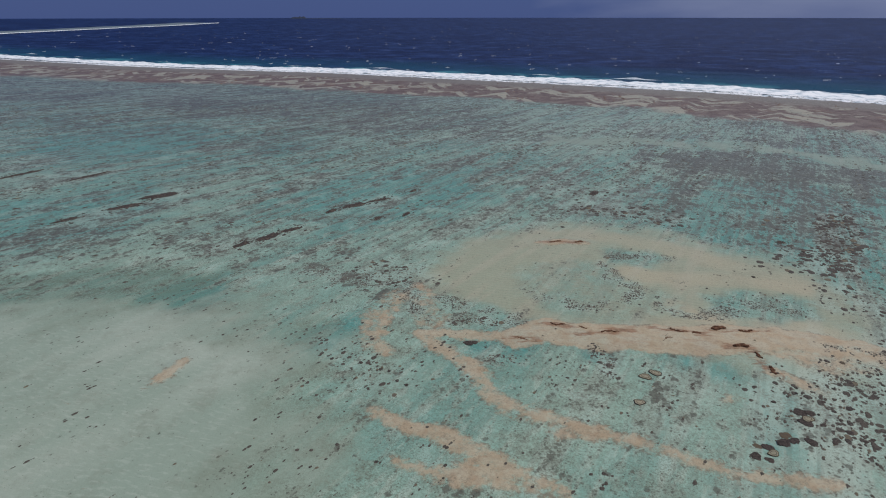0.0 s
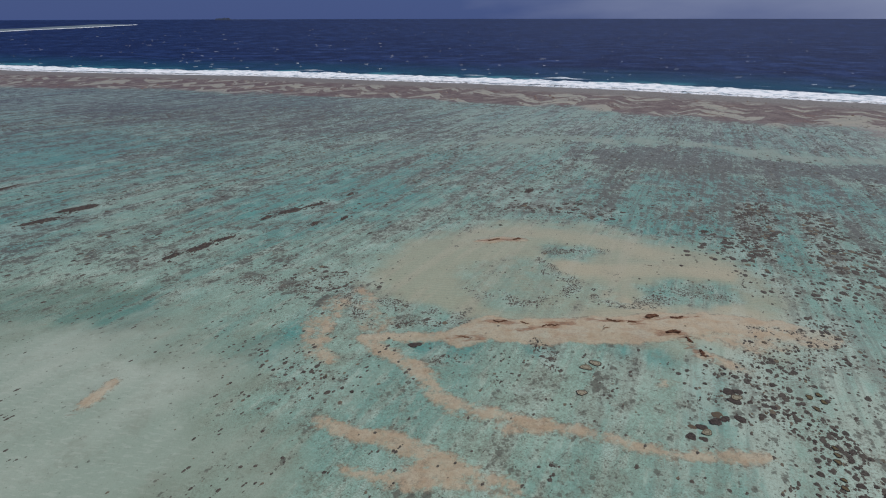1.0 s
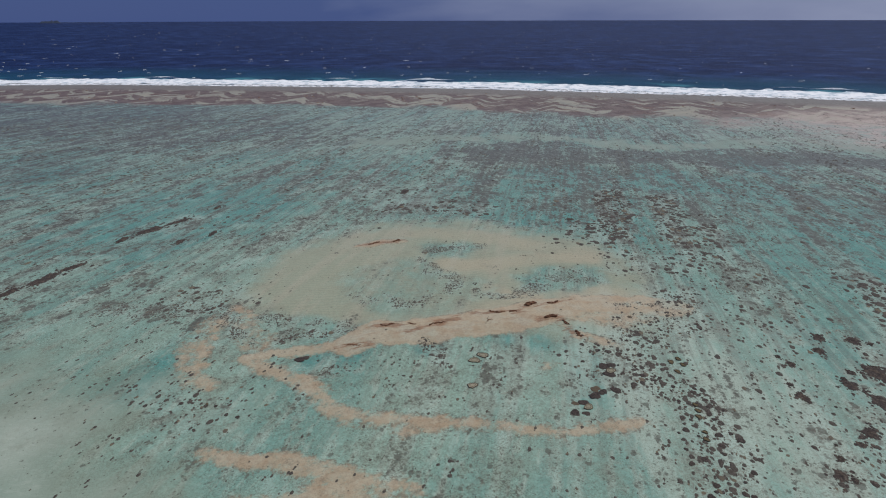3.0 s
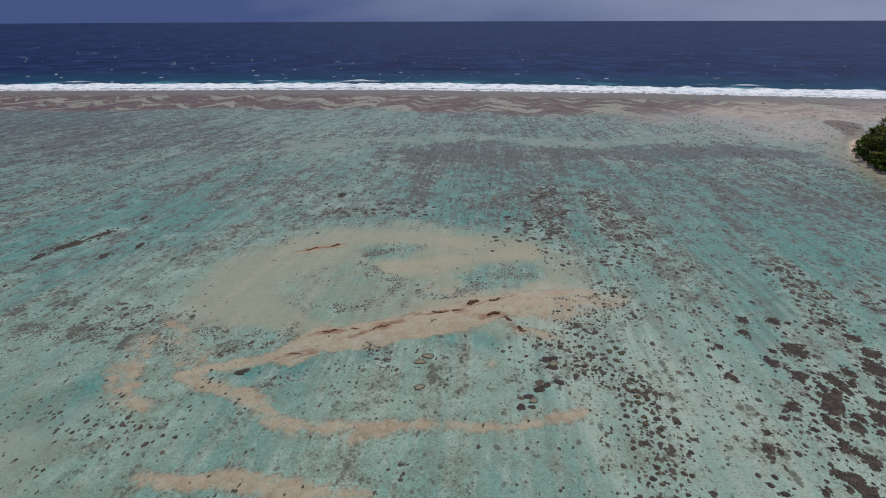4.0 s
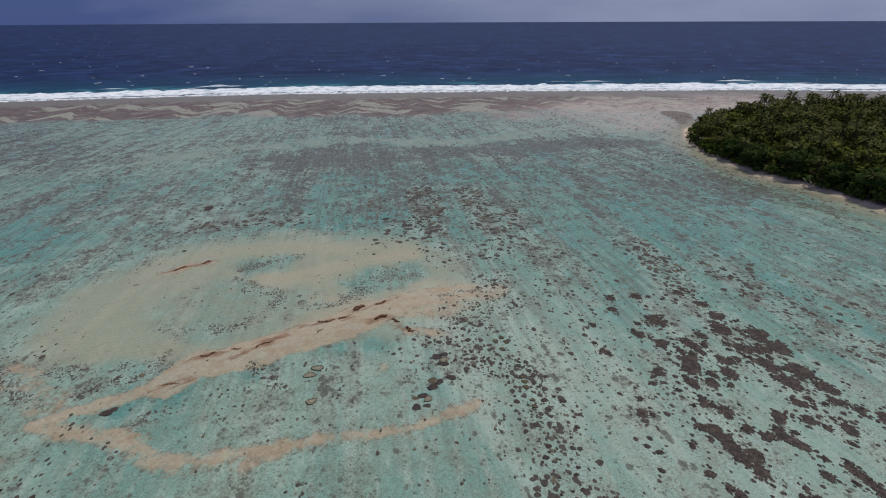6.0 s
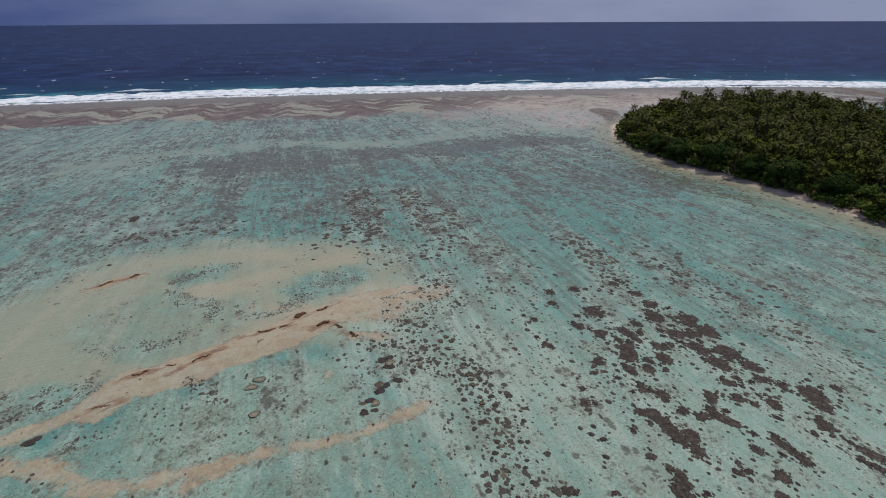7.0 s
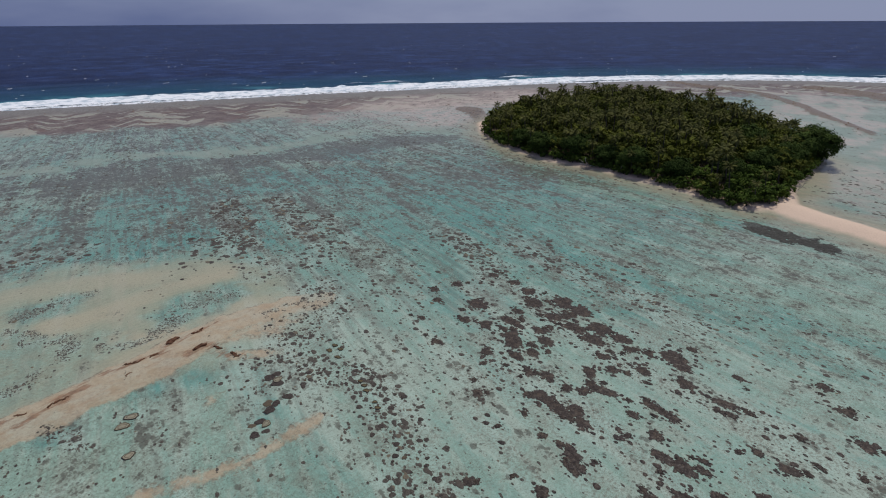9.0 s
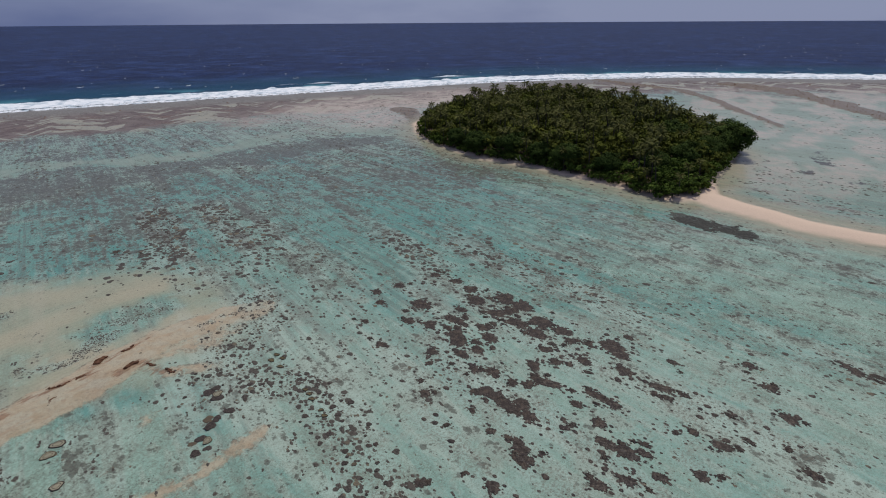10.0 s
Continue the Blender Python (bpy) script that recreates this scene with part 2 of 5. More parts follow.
HEAD_FIELDS = [  # line, half width, weight
    ([(126, 173), (114, 152), (102, 134)], 5.0, 1.0),
    ([(140, 161), (128, 142), (116, 124)], 4.6, 0.85),
    ([(128, 128), (110, 110), (97, 114)], 8, 0.35),
    ([(89.3, 139.9), (93, 144), (98, 149.2)], 1.3, 0.9), ([(96, 132), (99, 136), (102, 141)], 5, 0.55), ([(86, 112), (94, 124)], 4, 0.4),
    ([(90, 92), (84, 84), (72, 86), (66, 76), (65, 68)], 5.5, 0.8),
]
HEAD_FIELDS_2 = [
    ([(150, 60), (130, 20), (115, -20)], 16, 0.13), ([(98, 84), (88, 60), (80, 45)], 10, 0.2), ([(116, 100), (102, 78)], 10, 0.16),
    ([(67, 71), (66, 60), (61, 50), (54, 42), (44, 30)], 5, 1.0),
    ([(57, 80), (62, 74), (66, 66)], 5, 0.5),
    ([(2.3, 105.9), (6.6, 107), (10.7, 105.6)], 1.6, 0.5), ([(29.5, 95.2), (30.4, 91.2), (30.4, 86.9)], 1.6, 0.4),
    ([(-20, 96), (-14, 88), (-9, 84)], 5, 0.3),
    ([(-8, 128), (-16, 132)], 6, 0.5),
    ([(44, 206), (58, 194), (70, 204)], 10, 0.35),
    ([(44, 186), (60, 180), (72, 172)], 8, 0.45),
    ([(70, 128), (80, 132), (92, 140)], 5, 0.15),
    ([(141, 90), (126, 64)], 5, 0.6), ([(142, 66), (128, 34), (118, 14)], 5, 0.6),
    ([(86, 92), (96, 96)], 2.5, 0.7),
]


def head_weight(x, y):
    w = np.zeros(np.shape(x))
    for line, half, amount in HEAD_FIELDS + HEAD_FIELDS_2:
        w = np.maximum(w, amount * fade(half * 1.35, half * 0.5, line_dist(x, y, line)[0] + half * 0.9 * (fbm(x / 5, y / 5, 3, 71) - 0.5)))
    return w


MAT_FIELDS = [([(118, 62), (107, 33), (96, 6), (90, -10)], 8, 1.0), ([(86, 44), (80, 27), (72, 6)], 9, 0.8), ([(68, 34), (62, 16), (60, 2)], 6, 0.5),
              ([(84, -3), (100, -12), (118, -30)], 5, 0.35), ([(-62, 146), (-45, 163), (-20, 194)], 4, 0.5), ([(-120, 172), (-98, 200)], 5, 0.5), ([(-180, 222), (-137, 232)], 8, 0.3)]


def mat_weight(x, y):
    w = np.zeros(np.shape(x))
    for line, half, amount in MAT_FIELDS:
        w = np.maximum(w, amount * fade(half * 1.5, half * 0.4, line_dist(x, y, line)[0]))
    return w * fade(0.44, 0.58, streaks(x, y, 4.5, 13, 6))


THICKETS = [([(0.3, 116), (5.1, 111.4), (10.1, 109.1), (16.3, 107)], 2.6), ([(2.3, 105.9), (6.6, 107), (10.7, 105.6)], 1.6), ([(19.7, 119.6), (22.3, 116.3)], 2.0),
            ([(26.7, 117.1), (29.6, 111.8), (33.8, 112.8), (38.8, 113.5)], 1.9), ([(39.9, 137.1), (43.2, 131.9), (41.1, 127.4)], 1.9), ([(45.1, 140.8), (53.4, 140.8), (59.8, 139.6)], 2.0)]
THICKETS_2 = [([(43.6, 126), (46.9, 121.1), (42.7, 116.3)], 2.0), ([(48, 113.3), (50.9, 109.6), (54.4, 106.9)], 1.6), ([(73.5, 95.4), (78.4, 94.3), (85.5, 92.7)], 1.5),
            ([(-18.7, 124.8), (-13.8, 124.5), (-9.2, 121.5)], 3.4), ([(-7.2, 120.8), (-6.5, 113.2), (-4.4, 107.5)], 2.0), ([(9.9, 91.4), (14.7, 91)], 1.5), ([(19.6, 80.2), (23.7, 80.4)], 1.4),
            ([(29.5, 95.2), (30.4, 91.2), (30.4, 86.9)], 1.7), ([(58, 109), (66, 113), (76, 112)], 3.2), ([(-34, 132), (-26, 130), (-18, 127)], 3.5)]


def thicket_weight(x, y):
    w = np.zeros(np.shape(x))
    for line, half in THICKETS + THICKETS_2:
        w = np.maximum(w, fade(half * 1.4, half * 0.3, line_dist(x, y, line)[0] + half * 1.2 * (fbm(x / 3, y / 3, 3, 73) - 0.5)))
    return w * fade(0.40, 0.56, fbm(x / 1.6, y / 1.6, 3, 74))


def edge_run(x, y):
    """How far along the reef's edge the nearest point of it lies, in metres."""
    best, run, total = np.full(np.shape(x), 1e9), np.zeros(np.shape(x)), 0.0
    for (ax, ay), (bx, by) in zip(REEF_EDGE[:-1], REEF_EDGE[1:]):
        dx, dy = bx - ax, by - ay
        size = math.hypot(dx, dy)
        s = np.clip(((x - ax) * dx + (y - ay) * dy) / (size * size), 0, 1)
        d = np.hypot(x - ax - s * dx, y - ay - s * dy)
        near = d < best
        best, run = np.where(near, d, best), np.where(near, total + s * size, run)
        total += size
    return run


def plan(x, y):
    """All the covers of the sea bed at x, y."""
    c = {}
    sd = reef_side(x, y)
    c["sd"] = sd
    wob = (fbm(x / 9, y / 9, 4, 5) - 0.5)
    tan = fade(-9, 11, poly_dist(x, y, TAN) + 12 * wob)
    for ring, amount in ((TAN_HOLE, 0.45), (TAN_HOLE_2, 0.85), (TAN_HOLE_3, 0.9), (TAN_HOLE_4, 0.75)):
        tan = tan * (1 - amount * fade(-3, 3, poly_dist(x, y, ring) + 9 * wob))
    c["tan"] = tan
    peach = bar(x, y, BAR_A, 5.0, 11, 0.25)
    for line, half, seed, amount in ((BAR_TAIL, 1.5, 10, 0.9), (BAR_FAN, 3.0, 9, 0.55), (BAR_B, 2.0, 12, 0.7), (BAR_B_END, 1.5, 19, 0.7), (BAR_B_WIDE, 3.2, 20, 0.45),
                                     (BAR_C, 1.9, 13, 0.72), (BAR_D, 1.6, 14, 0.74), (BAR_E, 1.7, 15, 0.6), (BAR_L, 3.2, 16, 0.52), (BAR_L_IN, 4.0, 8, 0.46),
                                     (RED_RIDGE, 2.0, 17, 0.8), ([(-50.6, 84.5), (-49.2, 88), (-48.6, 91)], 1.0, 18, 0.9), ([(47.5, 79), (50.5, 80)], 1.6, 7, 0.5)):
        peach = np.maximum(peach, amount * bar(x, y, line, half, seed))
    c["peach"] = peach
    glow = 0.0
    for line, half, amount in ((GLOW_1, 6, 0.45), (GLOW_2, 5, 0.65), (GLOW_3, 3, 0.7), (BAR_A, 9, 0.65), (BAR_FAN, 7, 0.4)):
        d, s = line_dist(x, y, line)
        glow = np.maximum(glow, amount * fade(half * 1.5, half * 0.2, d + half * 1.4 * wob))
    c["glow"] = glow
    hot = 0.0
    for k, line in enumerate(STAINS + [RED_RIDGE]):
        d, s = line_dist(x, y, line)
        hot = np.maximum(hot, fade(1.9, 0.1, d + 1.2 * (fbm(x / 2.5, y / 2.5, 2, 60 + k) - 0.5)))
    c["hot"] = hot
    c["bank"] = np.maximum(fade(-22, 16, poly_dist(x, y, BANK) + 20 * wob), 0.6 * fade(11, 1, line_dist(x, y, PALE_CHANNEL)[0] + 34 * wob))
    behind = fade(150, 330, x) * fade(60, -10, y - 0.05 * (x - 300)) * fade(-60, -170, sd)
    c["bank"] = np.maximum(c["bank"], 0.75 * behind)
    green = fade(13, 4, line_dist(x, y, GREEN_BAND)[0] + 16 * wob)
    c["bank"] = c["bank"] * (1 - 0.85 * green)
    pools = 0.0
    for px_, py_, r in ((53, 75, 5), (57.5, 79, 4), (49, 70, 4), (7, 98, 4), (13, 96.5, 4), (51, 88.5, 6), (45, 91, 5), (30, 94, 4), (98, 178, 30), (82, 170, 20), (160, 186, 22), (125, 205, 26),
                        (-130, 175, 40), (-160, 300, 45), (-20, 205, 40), (215, 190, 25), (-60, 118, 12), (-24, 100, 9), (185, 165, 26)):
        pools = np.maximum(pools, fade(r * 1.3, r * 0.2, np.hypot(x - px_, y - py_) + r * wob))
    c["olive"] = green
    c["pale"] = fade(48, 12, line_dist(x, y, [(74, 64), (82, 38), (84, 5), (74, -25)])[0] + 30 * wob)
    c["teal"] = np.clip(pools + 0.4 * green + 0.35 * fade(62, 22, line_dist(x, y, [(195, 118), (160, 88), (118, 45), (98, 10)])[0] + 36 * wob) + 0.55 * fade(-480, -390, sd) * fade(-270, -325, sd + 60 * wob) * (0.3 + 1.2 * fbm(x / 40, y / 40, 3, 28)) * (1 - tan), 0, 1)
    belt = lambda line, lo, hi: fade(lo, hi, line_dist(x, y, line)[0] + 36 * wob)
    rub = 0.56 * fade(-440, -330, sd + 40 * wob) * (0.5 + 1.0 * fbm(x / 70, y / 70, 3, 25))
    rub = np.maximum(rub, 0.68 * fade(150, -20, x) * fade(-335, -265, sd + 60 * (fbm(x / 50, y / 50, 3, 26) - 0.5)) * (0.75 + 0.5 * fbm(x / 60, y / 60, 3, 27)))
    rub = np.maximum(rub, 0.85 * belt([(110, 246), (134, 234), (161, 226), (202, 210), (241, 192), (266, 172)], 34, 10))
    rub = np.maximum(rub, 0.6 * belt([(265, 150), (232, 130), (205, 142), (175, 165)], 40, 12))
    rub = np.maximum(rub, 0.5 * belt([(190, 85), (160, 100), (140, 120)], 34, 8))
    rub = np.maximum(rub, 0.62 * belt([(44, 184), (64, 182), (90, 200), (110, 215)], 24, 6))
    rub = np.maximum(rub, 0.6 * belt(RED_RUBBLE, 26, 6))
    rub = np.maximum(rub, 0.6 * belt([(-30, 133), (-14, 126), (-2, 128)], 12, 3))
    rub = np.maximum(rub, 0.42 * behind) * (1 - 0.1 * behind) * (1 - 0.92 * fade(13, 5, line_dist(x, y, PALE_CHANNEL)[0] + 22 * wob))
    rub = np.maximum(rub, 0.36 * fade(30, 4, line_dist(x, y, [(150, -52), (112, -48), (92, -28), (76, -18), (58, -12)])[0] + 24 * wob))
    c["rubble"] = np.maximum(rub, 0.34 + 0.1 * fade(110, 200, np.hypot(x, y))) * (1 - 0.85 * c["bank"]) * (1 - 0.75 * tan)
    c["flat"] = np.maximum(fade(-165, -118, sd + 60 * (fbm(x / 45, y / 45, 3, 21) - 0.5)) * (1 - 0.2 * behind), 0.5 * behind * fade(-300, -170, sd + 90 * (fbm(x / 60, y / 60, 3, 22) - 0.5)))
    c["along"] = edge_run(x, y)
    c["stip"] = np.clip(np.maximum(head_weight(x, y), 0.85 * mat_weight(x, y) + 0.25 * fade(0, 1, mat_weight(x, y) > 0)), 0, 1)
    c["stip"] = np.maximum(c["stip"], 0.9 * thicket_weight(x, y))
    rust = 0.0
    for line, half, seed in ((BACK_BAR_1, 9, 31), (BACK_BAR_2, 16, 32), (RUST_FLAT, 9, 33)):
        d, s = line_dist(x, y, line)
        w = half * (1.1 - 0.75 * s) * (0.4 + 1.2 * fbm(x / 22, y / 22, 4, seed))
        rust = np.maximum(rust, fade(w + 4, w - 4, d))
    c["rust"] = rust
    pink = fade(-60, 40, poly_dist(x, y, [(300, 262), (390, 285), (480, 215), (470, 160), (400, 182), (330, 178), (298, 195)]) + 90 * (fbm(x / 40, y / 40, 3, 8) - .5))
    c["pink"] = np.maximum(pink, 0.8 * behind * fade(0.42, 0.58, fbm(x / 30 + y / 60, y / 14, 4, 9)))
    land = poly_dist(x, y, ISLAND) - 0.4 + 1.6 * wob
    d, s = line_dist(x, y, SPIT)
    spit = (7.8 - 3.0 * s) - d + 1.2 * wob
    c["land"] = np.maximum(land, spit)
    c["dry"] = fade(-1.2, 1.6, c["land"])
    c["litter"] = fade(0.0, 5.0, poly_dist(x, y, GROVE) + 4 * wob)
    c["shallow"] = fade(-16, -1, c["land"])
    blots = fade(0.56, 0.66, fbm(x / 14, y / 9, 4, 29)) * fade(45, 10, np.hypot((x - 285) / 1.6, y + 40))
    c["weed"] = np.maximum(0.6 * blots * (c["land"] < -3), fade(5.8, 1.2, line_dist(x, y, WEED)[0] + 12 * wob))
    return c


def bed_height(x, y, c=None):
    """The sea bed and land, in metres over the lagoon's level."""
    c = c or plan(x, y)
    z = 0.25 * (fbm(x / 18, y / 18, 3, 41) - 0.5) - 0.35 * c["teal"] + 0.22 * c["peach"] + 0.08 * c["tan"]
    z = z + 0.25 * c["flat"] * (fbm(x / 16, y / 16, 3, 42) - 0.3) + 0.9 * c["rust"]
    z = z * (1 - c["dry"]) + np.clip(c["land"] * 0.16, -0.25, 1.3) * fade(-4, 0, c["land"])
    return np.where(c["sd"] > 0, z - 0.5 - 0.12 * np.minimum(c["sd"], 200), z)


# ================= materials =================
def bed_material():
    m = Nodes("lagoon_bed")
    fine, mid, big = m.noise(2.6, 6.0, 0.7), m.noise(0.42, 7.0, 0.68), m.noise(0.045, 4.0)
    run = m.noise(1.0, 5.0, 0.58, m.flow(0.16, 0.016))           # long streaks
    run2 = m.noise(1.0, 6.0, 0.66, m.flow(0.5, 0.12))            # short streaks
    wide = m.noise(1.0, 4.0, 0.55, m.flow(0.045, 0.011))
    mott = m.noise(0.13, 9.0, 0.74)                              # blotches of every size
    dapple = m.noise(0.9, 8.0, 0.78)
    grain = m.noise(1.7, 10.0, 0.86)
    off = lambda value, by: m.math("MULTIPLY", m.math("SUBTRACT", value, 0.5), by)

    # pale sand under clear water, turning turquoise with depth
    deep = m.math("ADD", m.math("MULTIPLY", m.attr("teal"), 0.75), m.step(m.math("ADD", m.math("MULTIPLY", wide, 0.75), m.math("MULTIPLY", run, 0.25)), 0.44, 0.60, 0.0, 0.55), True)
    col = m.mix(deep, (0.278, 0.405, 0.322), (0.085, 0.272, 0.236))
    col = m.mix(m.step(run, 0.50, 0.60, 0.0, 0.62), col, (0.395, 0.485, 0.40))
    col = m.mix(m.step(run, 0.48, 0.36, 0.0, 0.4), col, (0.19, 0.285, 0.225))
    col = m.mix(m.step(run2, 0.51, 0.62, 0.0, 0.4), col, (0.44, 0.49, 0.40))
    # grey-brown film of algae in patches, grainy up close
    film = m.step(m.math("ADD", mott, off(run, 0.5)), 0.46, 0.60)
    col = m.mix(m.math("MULTIPLY", film, 0.42), col, (0.185, 0.215, 0.158))
    col = m.mix(m.math("MULTIPLY", m.step(grain, 0.49, 0.57), m.math("ADD", m.math("MULTIPLY", film, 0.45), 0.34)), col, (0.125, 0.125, 0.09))
    col = m.mix(m.step(grain, 0.46, 0.39, 0.0, 0.42), col, (0.41, 0.485, 0.395))
    col = m.mix(m.step(dapple, 0.53, 0.61, 0.0, 0.32), col, (0.15, 0.165, 0.125))
    col = m.mix(m.step(dapple, 0.46, 0.38, 0.0, 0.32), col, (0.38, 0.455, 0.375))
    col = m.mix(m.step(mott, 0.44, 0.35, 0.0, 0.45), col, (0.335, 0.455, 0.385))
    speck = m.math("MULTIPLY", m.step(m.noise(3.2, 8.0, 0.85), 0.50, 0.57), m.step(m.noise(0.2, 5.0, 0.7), 0.40, 0.58, 0.16, 0.72))
    col = m.mix(speck, col, (0.09, 0.098, 0.07))
    col = m.mix(m.step(m.attr("teal"), 0.5, 1.0, 0.0, 0.28), col, (0.08, 0.265, 0.235))
    # the smooth sand bank
    rim = m.math("MULTIPLY", m.attr("bank"), m.math("SUBTRACT", 1.0, m.attr("bank")))
    bank = m.step(m.math("ADD", m.attr("bank"), off(run, 0.7)), 0.1, 0.95)
    bankc = m.mix(m.step(wide, 0.4, 0.6), (0.255, 0.315, 0.25), (0.34, 0.385, 0.315))
    bankc = m.mix(m.step(mott, 0.50, 0.64, 0.0, 0.4), bankc, (0.21, 0.235, 0.18))
    bankc = m.mix(m.step(m.noise(1.0, 4.0, 0.6, m.place((0.5, 1.6, 1.0), 0.25)), 0.5, 0.66, 0.0, 0.3), bankc, (0.42, 0.46, 0.39))
    col = m.mix(m.math("MULTIPLY", bank, 0.92), col, bankc)
    col = m.mix(m.step(m.math("ADD", rim, off(run, 0.5)), 0.05, 0.25, 0.0, 0.36), col, (0.16, 0.205, 0.145))
    # tan sand field with faint ripple lines, warmer where it lies shallow
    wav = m.t.nodes.new("ShaderNodeTexWave")
    wav.inputs["Scale"].default_value, wav.inputs["Distortion"].default_value = 0.25, 11.0
    wav.inputs["Detail"].default_value, wav.inputs["Detail Scale"].default_value = 3.0, 0.7
    m.put(wav.inputs["Vector"], m.place((1, 1, 1), 1.8))
    sand = m.mix(m.step(m.math("ADD", m.attr("glow"), off(big, 1.0)), 0.1, 0.8), (0.28, 0.30, 0.212), (0.39, 0.34, 0.232))
    sand = m.mix(m.math("MULTIPLY", wav.outputs["Fac"], 0.3), sand, (0.40, 0.385, 0.27))
    sand = m.mix(m.step(grain, 0.51, 0.60, 0.0, 0.35), sand, (0.21, 0.20, 0.14))
    sand = m.mix(m.step(run, 0.50, 0.62, 0.0, 0.4), sand, (0.39, 0.36, 0.265))
    sand = m.mix(m.step(mott, 0.54, 0.66, 0.0, 0.4), sand, (0.25, 0.245, 0.175))
    col = m.mix(m.step(m.math("ADD", m.attr("tan"), off(mott, 1.0)), 0.08, 0.95, 0.0, 0.88), col, sand)
    col = m.mix(m.math("MULTIPLY", m.attr("pale"), m.step(m.math("ADD", run, off(mott, 0.6)), 0.40, 0.60, 0.15, 0.6)), col, (0.40, 0.48, 0.40))
    col = m.mix(m.math("MULTIPLY", m.attr("olive"), m.step(run, 0.36, 0.6, 0.6, 0.35)), col, (0.105, 0.15, 0.10))
    # coral rubble: dark crumbs that crowd together into belts
    dens = m.math("ADD", m.attr("rubble"), m.math("ADD", off(mott, 1.3), m.math("ADD", off(run, 1.1), off(run2, 1.0))))
    col = m.mix(m.step(dens, 0.35, 1.0, 0.0, 0.5), col, (0.185, 0.188, 0.15))
    for scale, drawn, reach in ((0.5, 0.8, 0.74), (1.05, 0.85, 0.7), (2.4, 0.9, 0.55)):
        spots = m.math("ADD", m.cells(scale, m.flow(1.0, drawn)), m.math("ADD", off(mid, 0.5), off(fine, 0.5)))
        crumb = m.step(m.math("SUBTRACT", m.step(dens, 0.12, 0.95, 0.08, 0.64), spots), -0.03, 0.08)
        col = m.mix(m.math("MULTIPLY", crumb, reach), col, m.mix(m.step(grain, 0.44, 0.58), (0.062, 0.064, 0.051), (0.120, 0.120, 0.094)))
    comb = m.math("MULTIPLY", m.step(m.noise(1.0, 5.0, 0.65, m.flow(0.5, 0.014)), 0.51, 0.59), m.step(m.attr("sd"), -500, -400, 0.06, 0.4))
    col = m.mix(m.math("MULTIPLY", comb, m.math("SUBTRACT", 1.0, m.math("MAXIMUM", m.attr("tan"), m.attr("bank")))), col, (0.105, 0.112, 0.094))
    # peach sand bars, ragged, with rust stains on them
    pm = m.step(m.math("ADD", m.attr("peach"), m.math("ADD", m.math("ADD", off(mid, 1.0), off(dapple, 1.0)), off(mott, 2.0))), 0.24, 0.70)
    pm = m.math("MULTIPLY", pm, m.step(m.attr("peach"), 0.03, 0.22))
    pcol = m.mix(m.step(m.noise(0.3, 6.0, 0.65), 0.42, 0.60), (0.45, 0.36, 0.245), (0.40, 0.29, 0.18))
    pcol = m.mix(m.math("MULTIPLY", m.step(m.noise(0.16, 4.0, 0.6), 0.44, 0.58), m.step(m.attr("peach"), 0.5, 1.0)), pcol, (0.44, 0.38, 0.275))
    pcol = m.mix(m.step(dapple, 0.52, 0.64, 0.0, 0.35), pcol, (0.30, 0.25, 0.175))
    pcol = m.mix(m.step(grain, 0.50, 0.59, 0.0, 0.45), pcol, (0.23, 0.18, 0.125))
    streak = m.noise(1.0, 8.0, 0.72, m.place((0.2, 0.85, 0.5), 0.06))
    hot = m.step(m.math("ADD", m.attr("hot"), off(streak, 4.2)), 0.55, 1.0)
    pcol = m.mix(m.math("MULTIPLY", m.step(streak, 0.52, 0.62), m.step(m.attr("peach"), 0.6, 1.0, 0.0, 0.4)), pcol, (0.36, 0.22, 0.125))
    col = m.mix(m.math("MULTIPLY", pm, 0.78), col, pcol)
    col = m.mix(m.math("MULTIPLY", hot, 0.72), col, m.mix(m.step(dapple, 0.42, 0.58), (0.145, 0.068, 0.038), (0.27, 0.145, 0.082)))
    hem = m.math("MULTIPLY", m.math("MULTIPLY", pm, m.math("SUBTRACT", 1.0, pm)), m.step(m.noise(0.9, 8.0, 0.8), 0.50, 0.57, 0.0, 2.6), True)
    col = m.mix(hem, col, (0.135, 0.115, 0.082))
    blot = m.math("MULTIPLY", m.math("MULTIPLY", pm, m.step(m.noise(0.35, 5.0, 0.7), 0.54, 0.62)), m.step(m.noise(2.6, 6.0, 0.8), 0.46, 0.55, 0.0, 0.55))
    col = m.mix(m.math("MULTIPLY", blot, m.step(m.attr("peach"), 0.95, 0.6)), col, (0.14, 0.115, 0.08))
    # the reef flat: bare mauve rock in winding ridges with lenses of pale sand between
    sd, along = m.attr("sd"), m.attr("along")
    spot = m.t.nodes.new("ShaderNodeCombineXYZ")
    m.put(spot.inputs[0], m.math("MULTIPLY", along, 0.011))
    drift = m.noise(1.0, 2.0, 0.5, spot.outputs[0])
    peaks = m.math("PINGPONG", m.math("ADD", along, m.math("MULTIPLY", drift, 90.0)), 19.0)
    ridge = m.t.nodes.new("ShaderNodeCombineXYZ")
    m.put(ridge.inputs[0], m.math("MULTIPLY", along, 0.026))
    m.put(ridge.inputs[1], m.math("MULTIPLY", m.math("ADD", sd, m.math("MULTIPLY", peaks, 1.3)), 0.052))
    lens = m.math("ADD", m.noise(1.0, 4.0, 0.55, ridge.outputs[0]), off(m.noise(0.16, 6.0, 0.7), 0.24))
